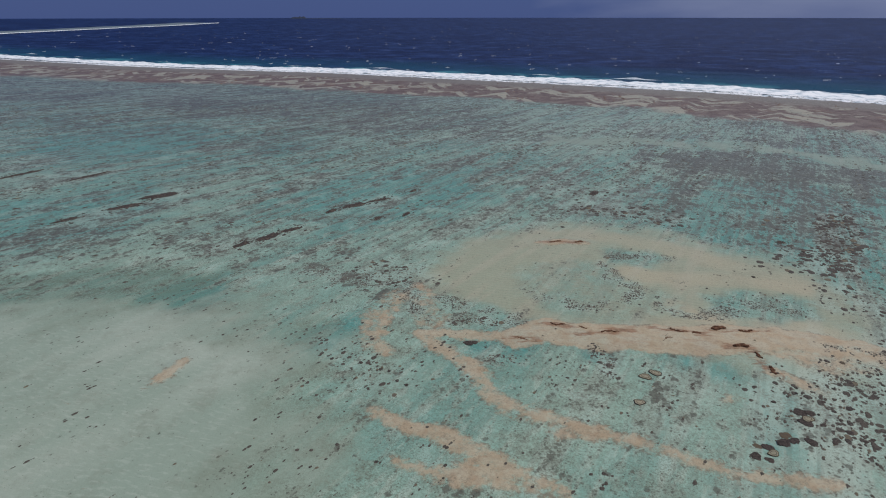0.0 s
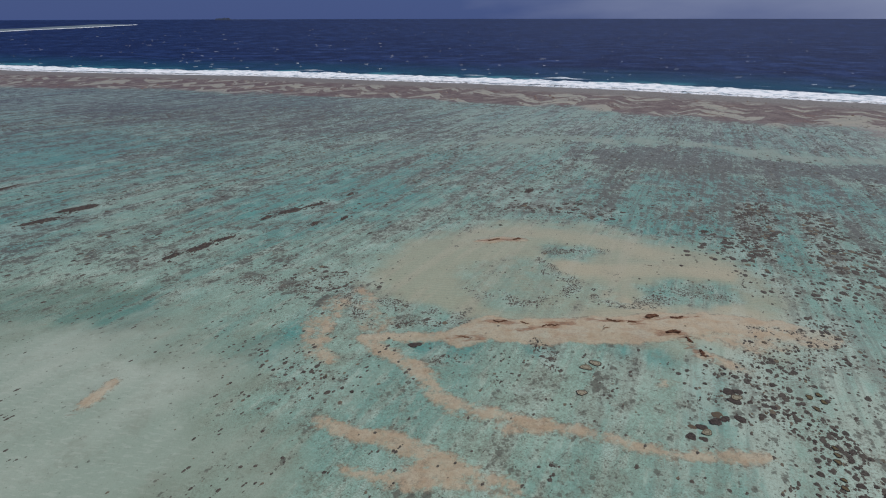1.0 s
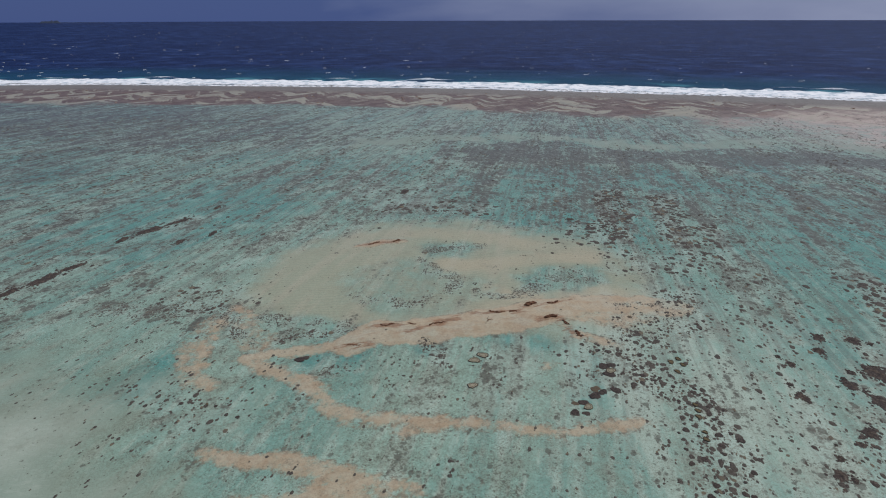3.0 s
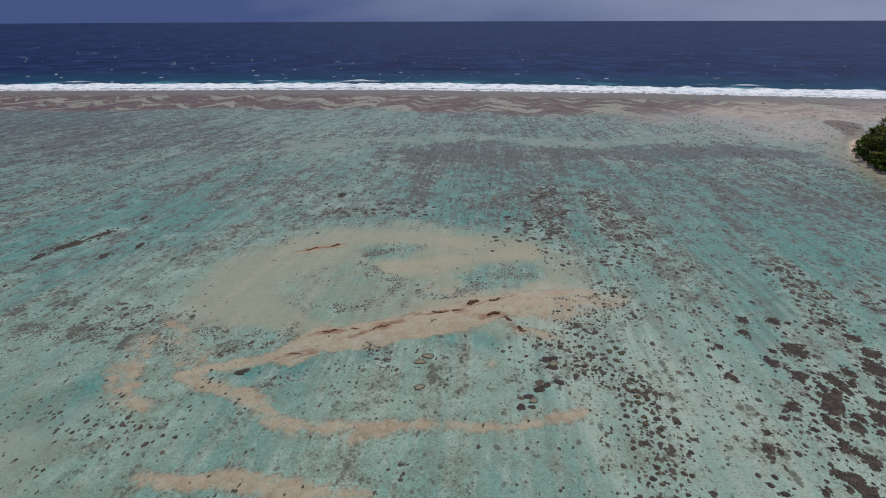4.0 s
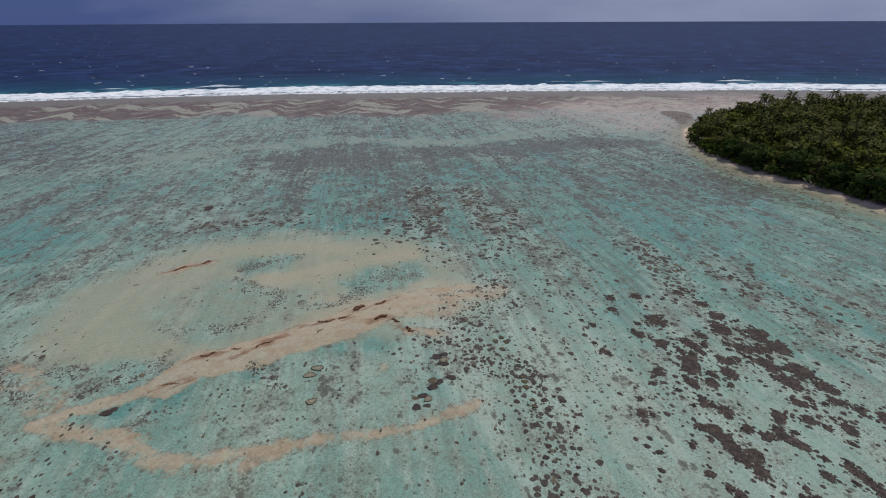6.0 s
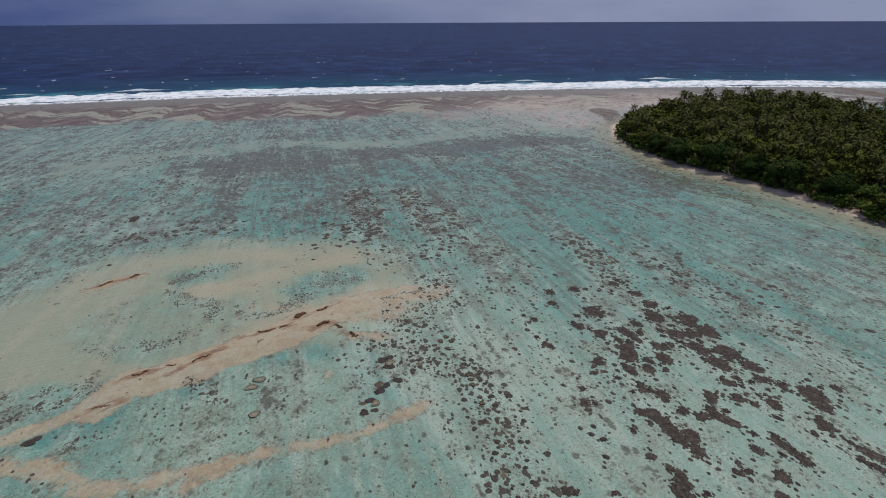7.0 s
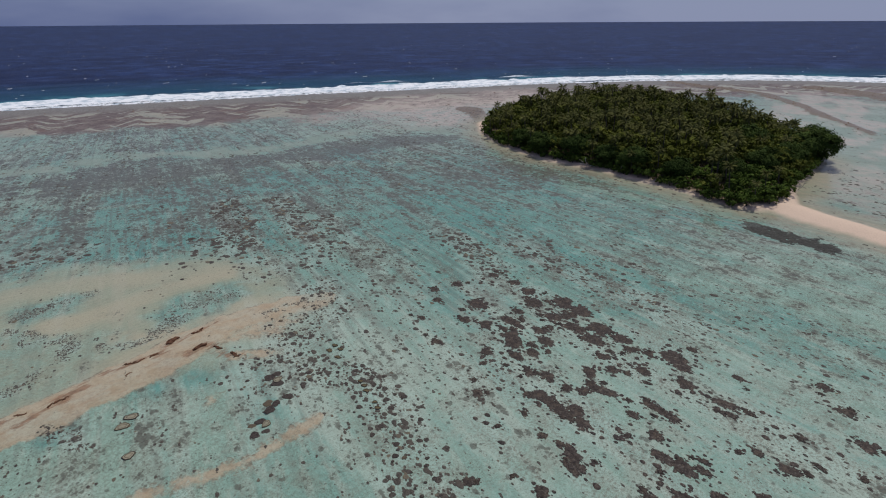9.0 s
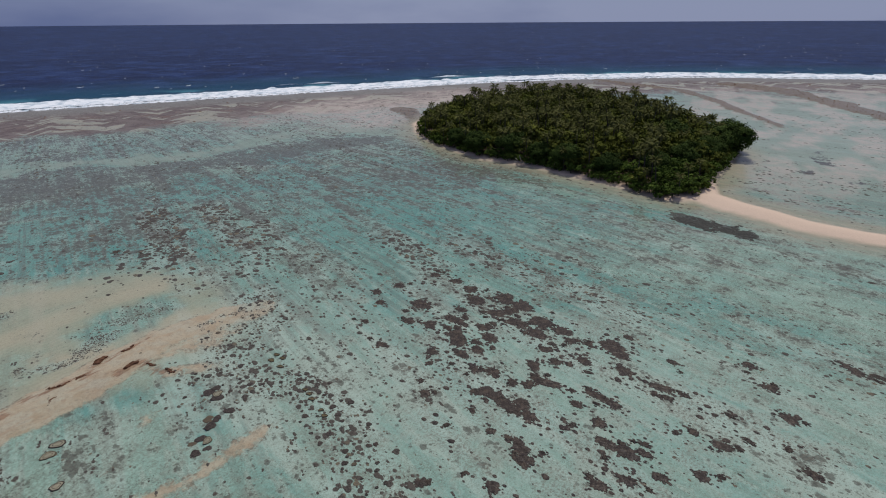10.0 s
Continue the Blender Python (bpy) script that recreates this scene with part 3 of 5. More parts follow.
    lens = m.math("MULTIPLY", m.step(lens, 0.51, 0.555), m.step(sd, -34, -62))
    rock = m.mix(m.step(m.noise(0.1, 8, 0.75), 0.42, 0.60), (0.162, 0.12, 0.1), (0.10, 0.063, 0.051))
    rock = m.mix(m.step(m.noise(0.035, 6.0, 0.7), 0.54, 0.64, 0.0, 0.7), rock, (0.15, 0.082, 0.055))
    rock = m.mix(m.math("MULTIPLY", m.step(m.cells(0.3), 0.28, 0.16), m.step(mott, 0.46, 0.60, 0.0, 0.8)), rock, (0.07, 0.035, 0.025))
    fcol = m.mix(m.math("MULTIPLY", lens, 0.92), rock, m.mix(m.step(mott, 0.42, 0.6), (0.34, 0.32, 0.245), (0.275, 0.275, 0.222)))
    fcol = m.mix(m.math("MULTIPLY", m.step(sd, -62, -34), 0.85), fcol, m.mix(m.step(run2, 0.44, 0.58), (0.165, 0.15, 0.13), (0.215, 0.20, 0.17)))
    fcol = m.mix(m.math("MULTIPLY", m.step(fine, 0.52, 0.68), 0.25), fcol, (0.35, 0.30, 0.25))
    flat = m.step(m.math("ADD", m.attr("flat"), off(mott, 1.4)), 0.25, 0.75)
    col = m.mix(m.math("MULTIPLY", flat, 0.95), col, fcol)
    wash = m.step(sd, -24, -4)
    col = m.mix(m.math("MULTIPLY", wash, 0.7), col, m.mix(m.step(m.noise(0.07, 7.0, 0.7), 0.48, 0.6), (0.185, 0.17, 0.165), (0.48, 0.50, 0.51)))
    col = m.mix(m.math("MULTIPLY", m.attr("pink"), m.step(mott, 0.36, 0.6, 0.3, 0.95)), col, (0.46, 0.385, 0.325))
    rs = m.step(m.math("ADD", m.attr("rust"), off(mott, 2.0)), 0.3, 0.7)
    col = m.mix(m.math("MULTIPLY", rs, 0.9), col, m.mix(m.step(fine, 0.42, 0.6), (0.125, 0.083, 0.045), (0.185, 0.13, 0.077)))
    # brown stipple of broken coral round the heads and mats, on paler sand
    few = m.math("SUBTRACT", 1.0, m.math("MULTIPLY", m.attr("bank"), 0.75))
    col = m.mix(m.math("MULTIPLY", m.step(m.attr("stip"), 0.02, 0.6), m.step(mott, 0.58, 0.44, 0.05, 0.42)), col, (0.37, 0.485, 0.41))
    stip = m.math("MULTIPLY", m.step(m.noise(2.2, 6.0, 0.8), 0.49, 0.57), m.step(m.math("ADD", m.attr("stip"), off(mott, 1.2)), 0.05, 0.6))
    col = m.mix(m.math("MULTIPLY", stip, 0.55), col, (0.14, 0.108, 0.082))
    grit = m.math("MULTIPLY", m.step(m.noise(5.0, 4.0, 0.7), 0.54, 0.64), few)
    col = m.mix(m.math("MULTIPLY", grit, 0.3), col, (0.10, 0.095, 0.075))
    col = m.mix(m.math("MULTIPLY", m.step(m.math("ADD", m.attr("weed"), off(mott, 2.4)), 0.42, 0.62), 0.9), col, m.mix(m.step(fine, 0.42, 0.6), (0.035, 0.032, 0.028), (0.10, 0.095, 0.08)))
    # beach: wet ochre at the rim, pale pink sand, leaf litter under the trees
    col = m.mix(m.math("MULTIPLY", m.attr("shallow"), 0.75), col, m.mix(m.step(run2, 0.42, 0.6), (0.27, 0.25, 0.17), (0.34, 0.30, 0.205)))
    beach = m.mix(m.step(fine, 0.4, 0.7), (0.64, 0.49, 0.375), (0.56, 0.42, 0.32))
    col = m.mix(m.attr("dry"), col, beach)
    col = m.mix(m.attr("litter"), col, m.mix(mid, (0.07, 0.05, 0.03), (0.12, 0.085, 0.05)))
    dryness = m.math("MAXIMUM", m.attr("dry"), m.math("MULTIPLY", m.attr("flat"), 0.5))
    ripple = m.bump(m.noise(1.0, 3.0, 0.6, m.place((0.9, 0.45, 1), 1.2)), 0.35, 0.12)
    m.set(Base_Color=col, Roughness=0.85, Normal=m.bump(m.math("ADD", mid, m.math("MULTIPLY", fine, 0.4)), 0.5, 0.25),
          Coat_Weight=m.math("MULTIPLY", m.math("SUBTRACT", 1.0, dryness), 0.5), Coat_Roughness=0.1, Coat_IOR=1.33, Coat_Normal=ripple)
    m.bsdf.inputs["Specular IOR Level"].default_value = 0.15
    return m.mat


def ocean_material():
    m = Nodes("ocean_water")
    near = m.math("SUBTRACT", 1.0, m.step(m.attr("sd"), 30, 260))
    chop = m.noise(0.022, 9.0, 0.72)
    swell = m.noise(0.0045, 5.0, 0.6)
    # sheen and shade of the waves put into the blue, paler on the chop's crests
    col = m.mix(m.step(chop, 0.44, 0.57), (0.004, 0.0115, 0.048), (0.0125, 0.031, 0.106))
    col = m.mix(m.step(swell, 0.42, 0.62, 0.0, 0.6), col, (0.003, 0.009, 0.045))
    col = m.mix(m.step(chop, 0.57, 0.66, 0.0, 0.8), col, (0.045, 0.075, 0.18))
    col = m.mix(m.math("MULTIPLY", near, m.step(swell, 0.38, 0.6, 0.55, 0.95)), col, (0.008, 0.060, 0.105))
    face = m.math("MULTIPLY", m.math("MULTIPLY", m.step(m.attr("sd"), 92, 58), m.step(m.attr("sd"), 18, 34)), m.step(m.noise(0.014, 5.0, 0.65), 0.50, 0.60, 0.0, 0.8))
    col = m.mix(face, col, (0.055, 0.215, 0.265))
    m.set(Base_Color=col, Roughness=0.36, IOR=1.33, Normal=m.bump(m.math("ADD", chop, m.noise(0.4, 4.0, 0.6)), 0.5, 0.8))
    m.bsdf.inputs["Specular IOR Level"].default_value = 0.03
    return m.mat


def foam_material(torn=True):
    m = Nodes("sea_foam" if torn else "white_water")
    n = m.noise(0.11, 7.0, 0.7)
    col = m.mix(m.step(n, 0.38, 0.54), (0.46, 0.54, 0.60), (0.84, 0.86, 0.88))
    m.set(Base_Color=col, Roughness=0.9, Normal=m.bump(m.noise(0.7, 5.0, 0.7), 0.7, 0.6))
    if torn:            # thins out to lace at its sides
        lace = m.noise(0.2, 8.0, 0.75, m.place((1.0, 1.0, 0.1), 0.6))
        m.set(Alpha=m.step(m.math("ADD", m.attr("body"), m.math("MULTIPLY", m.math("SUBTRACT", lace, 0.5), 2.2)), 0.28, 0.5))
    return m.mat


def plain_material(name, a, b, scale=1.5, rough=0.85, island=True, c=None, coat=0.0, bump=0.3, fleck=0.45):
    """Two or three tones by chance from piece to piece, with grain."""
    m = Nodes(name)
    pick = m.chance(island)
    col = m.mix(pick, a, b)
    if c:
        col = m.mix(m.step(pick, 0.86, 0.93), col, c)
    col = m.mix(m.step(m.noise(scale, 4.0, 0.65), 0.45, 0.75 - 0.2 * (fleck > 0.5), 0.0, fleck), col, tuple(v * (1.7 + 1.0 * (fleck > 0.5)) for v in a))
    m.set(Base_Color=col, Roughness=rough, Normal=m.bump(m.noise(scale * 2.5, 3.0), bump, 0.1), Coat_Weight=coat, Coat_IOR=1.33, Coat_Roughness=0.25)
    m.bsdf.inputs["Specular IOR Level"].default_value = 0.2
    return m.mat


def leaf_material(name, a, b, c):
    m = Nodes(name)
    col = m.mix(m.chance(False), a, b)
    col = m.mix(m.math("MULTIPLY", m.chance(True), 0.5), col, c)
    col = m.mix(m.step(m.noise(0.17, 3.0), 0.52, 0.62, 0.0, 0.6), col, tuple(v * 1.2 for v in c))
    col = m.mix(m.step(m.noise(0.6, 3.0), 0.45, 0.65, 0.0, 0.45), col, a)
    m.set(Base_Color=col, Roughness=0.8)
    m.bsdf.inputs["Specular IOR Level"].default_value = 0.03
    return m.mat


MAT_BED = bed_material()
MAT_OCEAN = ocean_material()
MAT_FOAM, MAT_CAP = foam_material(), foam_material(False)
MAT_CORAL = plain_material("coral_brown", (0.036, 0.031, 0.026), (0.072, 0.062, 0.049), 4.5, c=(0.15, 0.125, 0.08), coat=0.12, fleck=0.8)
MAT_HEAD = plain_material("coral_head_brown", (0.028, 0.022, 0.019), (0.050, 0.040, 0.032), 4.0, island=False, c=(0.11, 0.085, 0.048), coat=0.12, fleck=0.8)
MAT_RIM = plain_material("coral_pale_top", (0.22, 0.205, 0.145), (0.27, 0.24, 0.17), 3.0, island=False, coat=0.1)
MAT_GOLD = plain_material("coral_golden_top", (0.105, 0.082, 0.040), (0.135, 0.105, 0.055), 3.0, island=False, coat=0.1)
def mat_material():
    m = Nodes("weed_mat_brown")
    col = m.mix(m.chance(True), (0.036, 0.029, 0.027), (0.058, 0.045, 0.039))
    col = m.mix(m.step(m.noise(0.8, 6.0, 0.75), 0.48, 0.60, 0.0, 0.7), col, (0.105, 0.080, 0.062))
    col = m.mix(m.step(m.noise(3.0, 4.0, 0.75), 0.54, 0.65, 0.0, 0.45), col, (0.17, 0.15, 0.12))
    col = m.mix(m.step(m.noise(1.5, 4.0, 0.7), 0.46, 0.36, 0.0, 0.7), col, (0.022, 0.017, 0.017))
    m.set(Base_Color=col, Roughness=0.9, Normal=m.bump(m.noise(4.0, 4.0, 0.7), 0.6, 0.15), Coat_Weight=0.1, Coat_IOR=1.33, Coat_Roughness=0.25)
    m.bsdf.inputs["Specular IOR Level"].default_value = 0.2
    return m.mat


MAT_MAT = mat_material()
MAT_WEED = plain_material("sea_weed", (0.030, 0.030, 0.026), (0.06, 0.058, 0.05), 1.6)
MAT_RUST = plain_material("rust_rock", (0.10, 0.045, 0.026), (0.17, 0.085, 0.048), 1.4)
MAT_ROCK = plain_material("reef_rubble", (0.14, 0.085, 0.066), (0.22, 0.15, 0.12), 1.2)
MAT_BARK = plain_material("bark", (0.075, 0.062, 0.048), (0.11, 0.09, 0.07), 3.0, island=False)
MAT_DEAD = plain_material("bleached_wood", (0.42, 0.38, 0.33), (0.5, 0.46, 0.4), 3.0)
MAT_PALM = leaf_material("palm_fronds", (0.064, 0.070, 0.019), (0.110, 0.114, 0.032), (0.195, 0.187, 0.066))
MAT_LEAF = leaf_material("broad_leaves", (0.034, 0.052, 0.011), (0.110, 0.124, 0.021), (0.172, 0.176, 0.032))
# dark green leaves, with shade of the grove's front put into the colour
MAT_SHADY = leaf_material("dark_shaded_leaves", (0.020, 0.038, 0.009), (0.042, 0.066, 0.015), (0.070, 0.100, 0.022))
MAT_BUSH = leaf_material("bush_leaves", (0.040, 0.070, 0.013), (0.075, 0.115, 0.020), (0.12, 0.165, 0.030))

# ================= ground: one sheet of sea bed, reef flat and island =================


def graded(lo, core_lo, core_hi, hi, fine, growth):
    def outward(a, b):
        got, step, p = [], fine, a
        while p < b:
            step *= growth
            p += step
            got.append(min(p, b))
        return np.array(got)
    core = np.arange(core_lo, core_hi + 0.01, fine)
    return np.concatenate([(core_lo - (outward(0, core_lo - lo)))[::-1], core, core[-1] + outward(0, hi - core[-1])])


def build_ground():
    xs = graded(-3400, -40, 130, 3400, 1.0, 1.02)
    ys = graded(-3400, 0, 165, 3400, 1.0, 1.02)
    gx, gy = np.meshgrid(xs, ys)
    x, y = gx.ravel(), gy.ravel()
    c = plan(x, y)
    z = bed_height(x, y, c)
    nx, ny = len(xs), len(ys)
    i = (np.arange(ny - 1)[:, None] * nx + np.arange(nx - 1)[None, :]).ravel()
    faces = np.stack([i, i + 1, i + nx + 1, i + nx], 1)
    me = mesh_of("ground", np.stack([x, y, z], 1), faces)
    for key in ("sd", "tan", "peach", "bank", "teal", "rubble", "flat", "along", "glow", "hot", "pale", "olive", "stip", "rust", "pink", "dry", "litter", "shallow", "weed"):
        at = me.attributes.new(key, "FLOAT", "POINT")
        at.data.foreach_set("value", np.ascontiguousarray(c[key], dtype=np.float32))
    ob = part("ground", me, MAT_BED)
    tagged(ob, "shallow turquoise lagoon bed with pale sand, peach bars and mauve reef flat", "lagoon", kind="structure")


build_ground()


def edge_radius(bearing):
    """How far out from the origin the reef's edge lies, by bearing from +y towards +x."""
    pts = []
    for (ax, ay), (bx, by) in zip(REEF_EDGE[:-1], REEF_EDGE[1:]):
        s = np.linspace(0, 1, 60)
        pts.append(np.stack([ax + (bx - ax) * s, ay + (by - ay) * s], 1))
    pts = np.concatenate(pts)
    b = np.arctan2(pts[:, 0], pts[:, 1])
    o = np.argsort(b)
    return np.interp(bearing, b[o], np.hypot(pts[:, 0], pts[:, 1])[o])


def sea_rise(r):
    return 40.0 * np.clip((r - 1200) / 3700, 0, 1) ** 2


def build_ocean():
    b = np.linspace(radians(-52), radians(168), 480)
    r0 = edge_radius(b) - 6
    f = np.concatenate([np.linspace(0, 0.05, 26)[:-1], np.geomspace(0.05, 1.0, 60)])
    R = r0[:, None] + (4890 - r0)[:, None] * f[None, :]
    x, y = R * np.sin(b)[:, None], R * np.cos(b)[:, None]
    sd = reef_side(x.ravel(), y.ravel()).reshape(x.shape)
    z = sea_rise(R) - 0.25 + fade(4, 60, sd) * fade(1500, 300, R - r0[:, None]) * 1.5 * (fbm(sd / 26 + 3 * fbm(x / 120, y / 120, 2, 3), (x - y) / 160, 2, 51) - 0.5)
    n, k = x.shape
    i = (np.arange(n - 1)[:, None] * k + np.arange(k - 1)[None, :]).ravel()
    me = mesh_of("ocean", np.stack([x.ravel(), y.ravel(), z.ravel()], 1), np.stack([i, i + 1, i + k + 1, i + k], 1))
    at = me.attributes.new("sd", "FLOAT", "POINT")
    at.data.foreach_set("value", np.ascontiguousarray(sd.ravel(), dtype=np.float32))
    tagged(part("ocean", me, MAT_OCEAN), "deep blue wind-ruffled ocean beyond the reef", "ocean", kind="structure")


build_ocean()


def along_edge(step):
    """Points along the reef's edge with their outward normals, smoothed."""
    pts = []
    for (ax, ay), (bx, by) in zip(REEF_EDGE[1:-2], REEF_EDGE[2:-1]):
        n = max(2, int(math.hypot(bx - ax, by - ay) / step))
        s = np.arange(n) / n
        pts.append(np.stack([ax + (bx - ax) * s, ay + (by - ay) * s], 1))
    p = np.concatenate(pts)
    k = np.ones(41) / 41
    pad = np.concatenate([np.repeat(p[:1], 20, 0), p, np.repeat(p[-1:], 20, 0)])
    p = np.stack([np.convolve(pad[:, 0], k, "valid"), np.convolve(pad[:, 1], k, "valid")], 1)[21:-21]
    d = np.gradient(p, axis=0)
    d /= np.hypot(d[:, 0], d[:, 1])[:, None]
    return p, np.stack([-d[:, 1], d[:, 0]], 1)


def foam_strip(name, near, far, rise, lo=0.0, hi=1.0, across=9, seed=0, ragged=10.0, label="", thick=1.0):
    """A band of foam along the reef between two distances from its edge, with torn sides and a swollen back."""
    p, nrm = along_edge(2.0)
    m = len(p)
    p, nrm = p[int(lo * m):int(hi * m)], nrm[int(lo * m):int(hi * m)]
    m = len(p)
    s = np.arange(m) * 2.0 + seed * 333
    a = near + ragged * 0.5 * (fbm(s / 40, s * 0 + seed, 4, seed) - 0.5)
    w = (far - near) * (0.35 + 1.1 * fbm(s / 90, s * 0 + 7, 3, seed + 1)) + ragged * (fbm(s / 9, s * 0 + 3, 3, seed + 2) - 0.5)
    ends = fade(0, 14, np.arange(m)) * fade(m - 1, m - 15, np.arange(m))
    w = np.maximum(w, 0.6) * ends * (0.66 + 0.42 * fade(0.3, 0.6, lo + (hi - lo) * np.arange(m) / m))   # heavier swell towards the point
    f = np.linspace(0, 1, across)
    dist = a[:, None] + w[:, None] * f[None, :]
    x, y = p[:, 0][:, None] + nrm[:, 0][:, None] * dist, p[:, 1][:, None] + nrm[:, 1][:, None] * dist
    hump = np.sin(math.pi * np.clip(f, 0, 1)) ** 0.8 * (0.5 + 0.7 * f)
    z = sea_rise(np.hypot(x, y)) + 0.15 + rise * hump[None, :] * (0.35 + 1.1 * fbm(x / 7, y / 7, 4, seed + 5)) * ends[:, None]
    z[:, 0], z[:, -1] = z[:, 0] - 0.5, z[:, -1] - 0.9
    i = (np.arange(m - 1)[:, None] * across + np.arange(across - 1)[None, :]).ravel()
    me = mesh_of(name, np.stack([x.ravel(), y.ravel(), z.ravel()], 1), np.stack([i, i + 1, i + across + 1, i + across], 1))
    at = me.attributes.new("body", "FLOAT", "POINT")
    at.data.foreach_set("value", np.ascontiguousarray(np.repeat(thick * np.minimum(1.0, 2.6 * np.sin(math.pi * f) ** 0.8)[None, :], m, 0).ravel(), dtype=np.float32))
    return tagged(part(name, me, MAT_FOAM), label, "surf", kind="structure")


foam_strip("surf", 2, 42, 1.4, 0, 1, 14, 1, 16, "white surf breaking along the reef edge")
foam_strip("surf_crest", 18, 36, 2.0, 0, 1, 10, 5, 24, "tumbling white crest of the surf", 0.72)
foam_strip("surf_wash", -14, 2, 0.25, 0, 1, 7, 2, 9, "thin white wash running over the reef edge", 0.5)
rng = random.Random(5)
for k in range(36):
    a = rng.random() * 0.94
    off = rng.uniform(32, 76)
    foam_strip("breaking_wave", off, off + rng.uniform(4, 11), 2.0, a, a + rng.uniform(0.005, 0.016), 7, 20 + k, 5,
               "white crest of a wave breaking off the reef")


def build_whitecaps():
    r = np.random.RandomState(3)
    verts, faces = [], []
    for _ in range(460):
        b = r.uniform(radians(-45), radians(115))
        base = float(edge_radius(np.array([b]))[0])
        d = base + 70 + 2000 * r.random_sample() ** 1.6
        cx, cy = d * math.sin(b), d * math.cos(b)
        half, wide = r.uniform(1.6, 5.0), r.uniform(0.28, 0.65)
        if r.random_sample() < 0.75:
            half *= 0.5
        ang = radians(20) + r.normal(0, 0.25)
        n, o = 9, len(verts)
        z = float(sea_rise(np.array(d)))
        for k in range(n):
            s = -1 + 2 * k / (n - 1)
            t = wide * math.sqrt(max(0, 1 - s * s)) * r.uniform(0.4, 1.2) + 0.05
            ox = s * half
            bend = 0.25 * half * s * s
            for side, h in ((-1, 0.0), (0, 0.2), (1, 0.0)):
                lx, ly = ox, side * t + bend
                verts.append((cx + lx * math.cos(ang) - ly * math.sin(ang), cy + lx * math.sin(ang) + ly * math.cos(ang), z + h + 0.1))
        for k in range(n - 1):
            a = o + 3 * k
            faces += [(a, a + 3, a + 4, a + 1), (a + 1, a + 4, a + 5, a + 2)]
    tagged(part("whitecaps", mesh_of("whitecaps", verts, faces), MAT_CAP), "small white wind-blown crests scattered over the ocean", "whitecap", kind="stuff")


build_whitecaps()


def distant_rim():
    """The far side of the atoll: a low pale strip of reef with its surf line."""
    line = np.array([(-1750, 1500), (-1440, 1800), (-1420, 2280), (-1400, 2632), (-1320, 2973), (-1290, 3500)], float)
    s = np.linspace(0, len(line) - 1, 160)
    x, y = np.interp(s, np.arange(len(line)), line[:, 0]), np.interp(s, np.arange(len(line)), line[:, 1])
    x = x + 30 * (fbm(s * 1.5, s * 0, 3, 60) - 0.5)
    for name, lo, hi, h, mat, label in (("distant_reef", -190, 0, 1.0, MAT_FAR, "pale low far rim of the atoll"), ("distant_surf", -2, 9, 1.4, MAT_CAP, "thin white surf line on the far rim")):
        f = np.linspace(0, 1, 5)
        thin = 0.3 + 1.2 * fbm(s * 2, s * 0 + 5, 3, 61)
        if name == "distant_reef":
            thin = 0.55 + 0.45 * thin
        X = x[:, None] + (lo + (hi - lo) * f[None, :]) * thin[:, None]
        Y = y[:, None] + 0 * X
        Z = sea_rise(np.hypot(X, Y)) + h * np.sin(math.pi * f)[None, :] + 0.3
        i = (np.arange(159)[:, None] * 5 + np.arange(4)[None, :]).ravel()
        me = mesh_of(name, np.stack([X.ravel(), Y.ravel(), Z.ravel()], 1), np.stack([i, i + 1, i + 6, i + 5], 1))
        tagged(part(name, me, mat), label, "reef", kind="structure")


MAT_FAR = plain_material("far_reef", (0.12, 0.155, 0.18), (0.15, 0.18, 0.20), 0.01, island=False)
distant_rim()


def distant_islet():
    n, verts, faces = 60, [], []
    r = np.random.RandomState(9)
    for k in range(n + 1):
        s = k / n
        b = radians(-13.9 + 4.4 * s)
        d = 4700
        h = 1.5 + (13 * fade(0, 0.05, s) * fade(0.33, 0.27, s) * (0.6 + 0.6 * r.random_sample()))
        z = float(sea_rise(np.array(d)))
        for dd, hh in ((-20, -2.0), (0, h * 0.8), (40, h), (90, -2)):
            verts.append(((d + dd) * math.sin(b), (d + dd) * math.cos(b), z + hh))
    for k in range(n):
        for j in range(3):
            a = 4 * k + j
            faces.append((a, a + 1, a + 5, a + 4))
    tagged(part("distant_islet", mesh_of("distant_islet", verts, faces), MAT_ISLET), "dim wooded islet on the horizon", "islet", kind="structure")


MAT_ISLET = plain_material("far_woods", (0.026, 0.036, 0.062), (0.032, 0.042, 0.07), 0.02, island=False)
distant_islet()

# ================= corals and weed mats =================


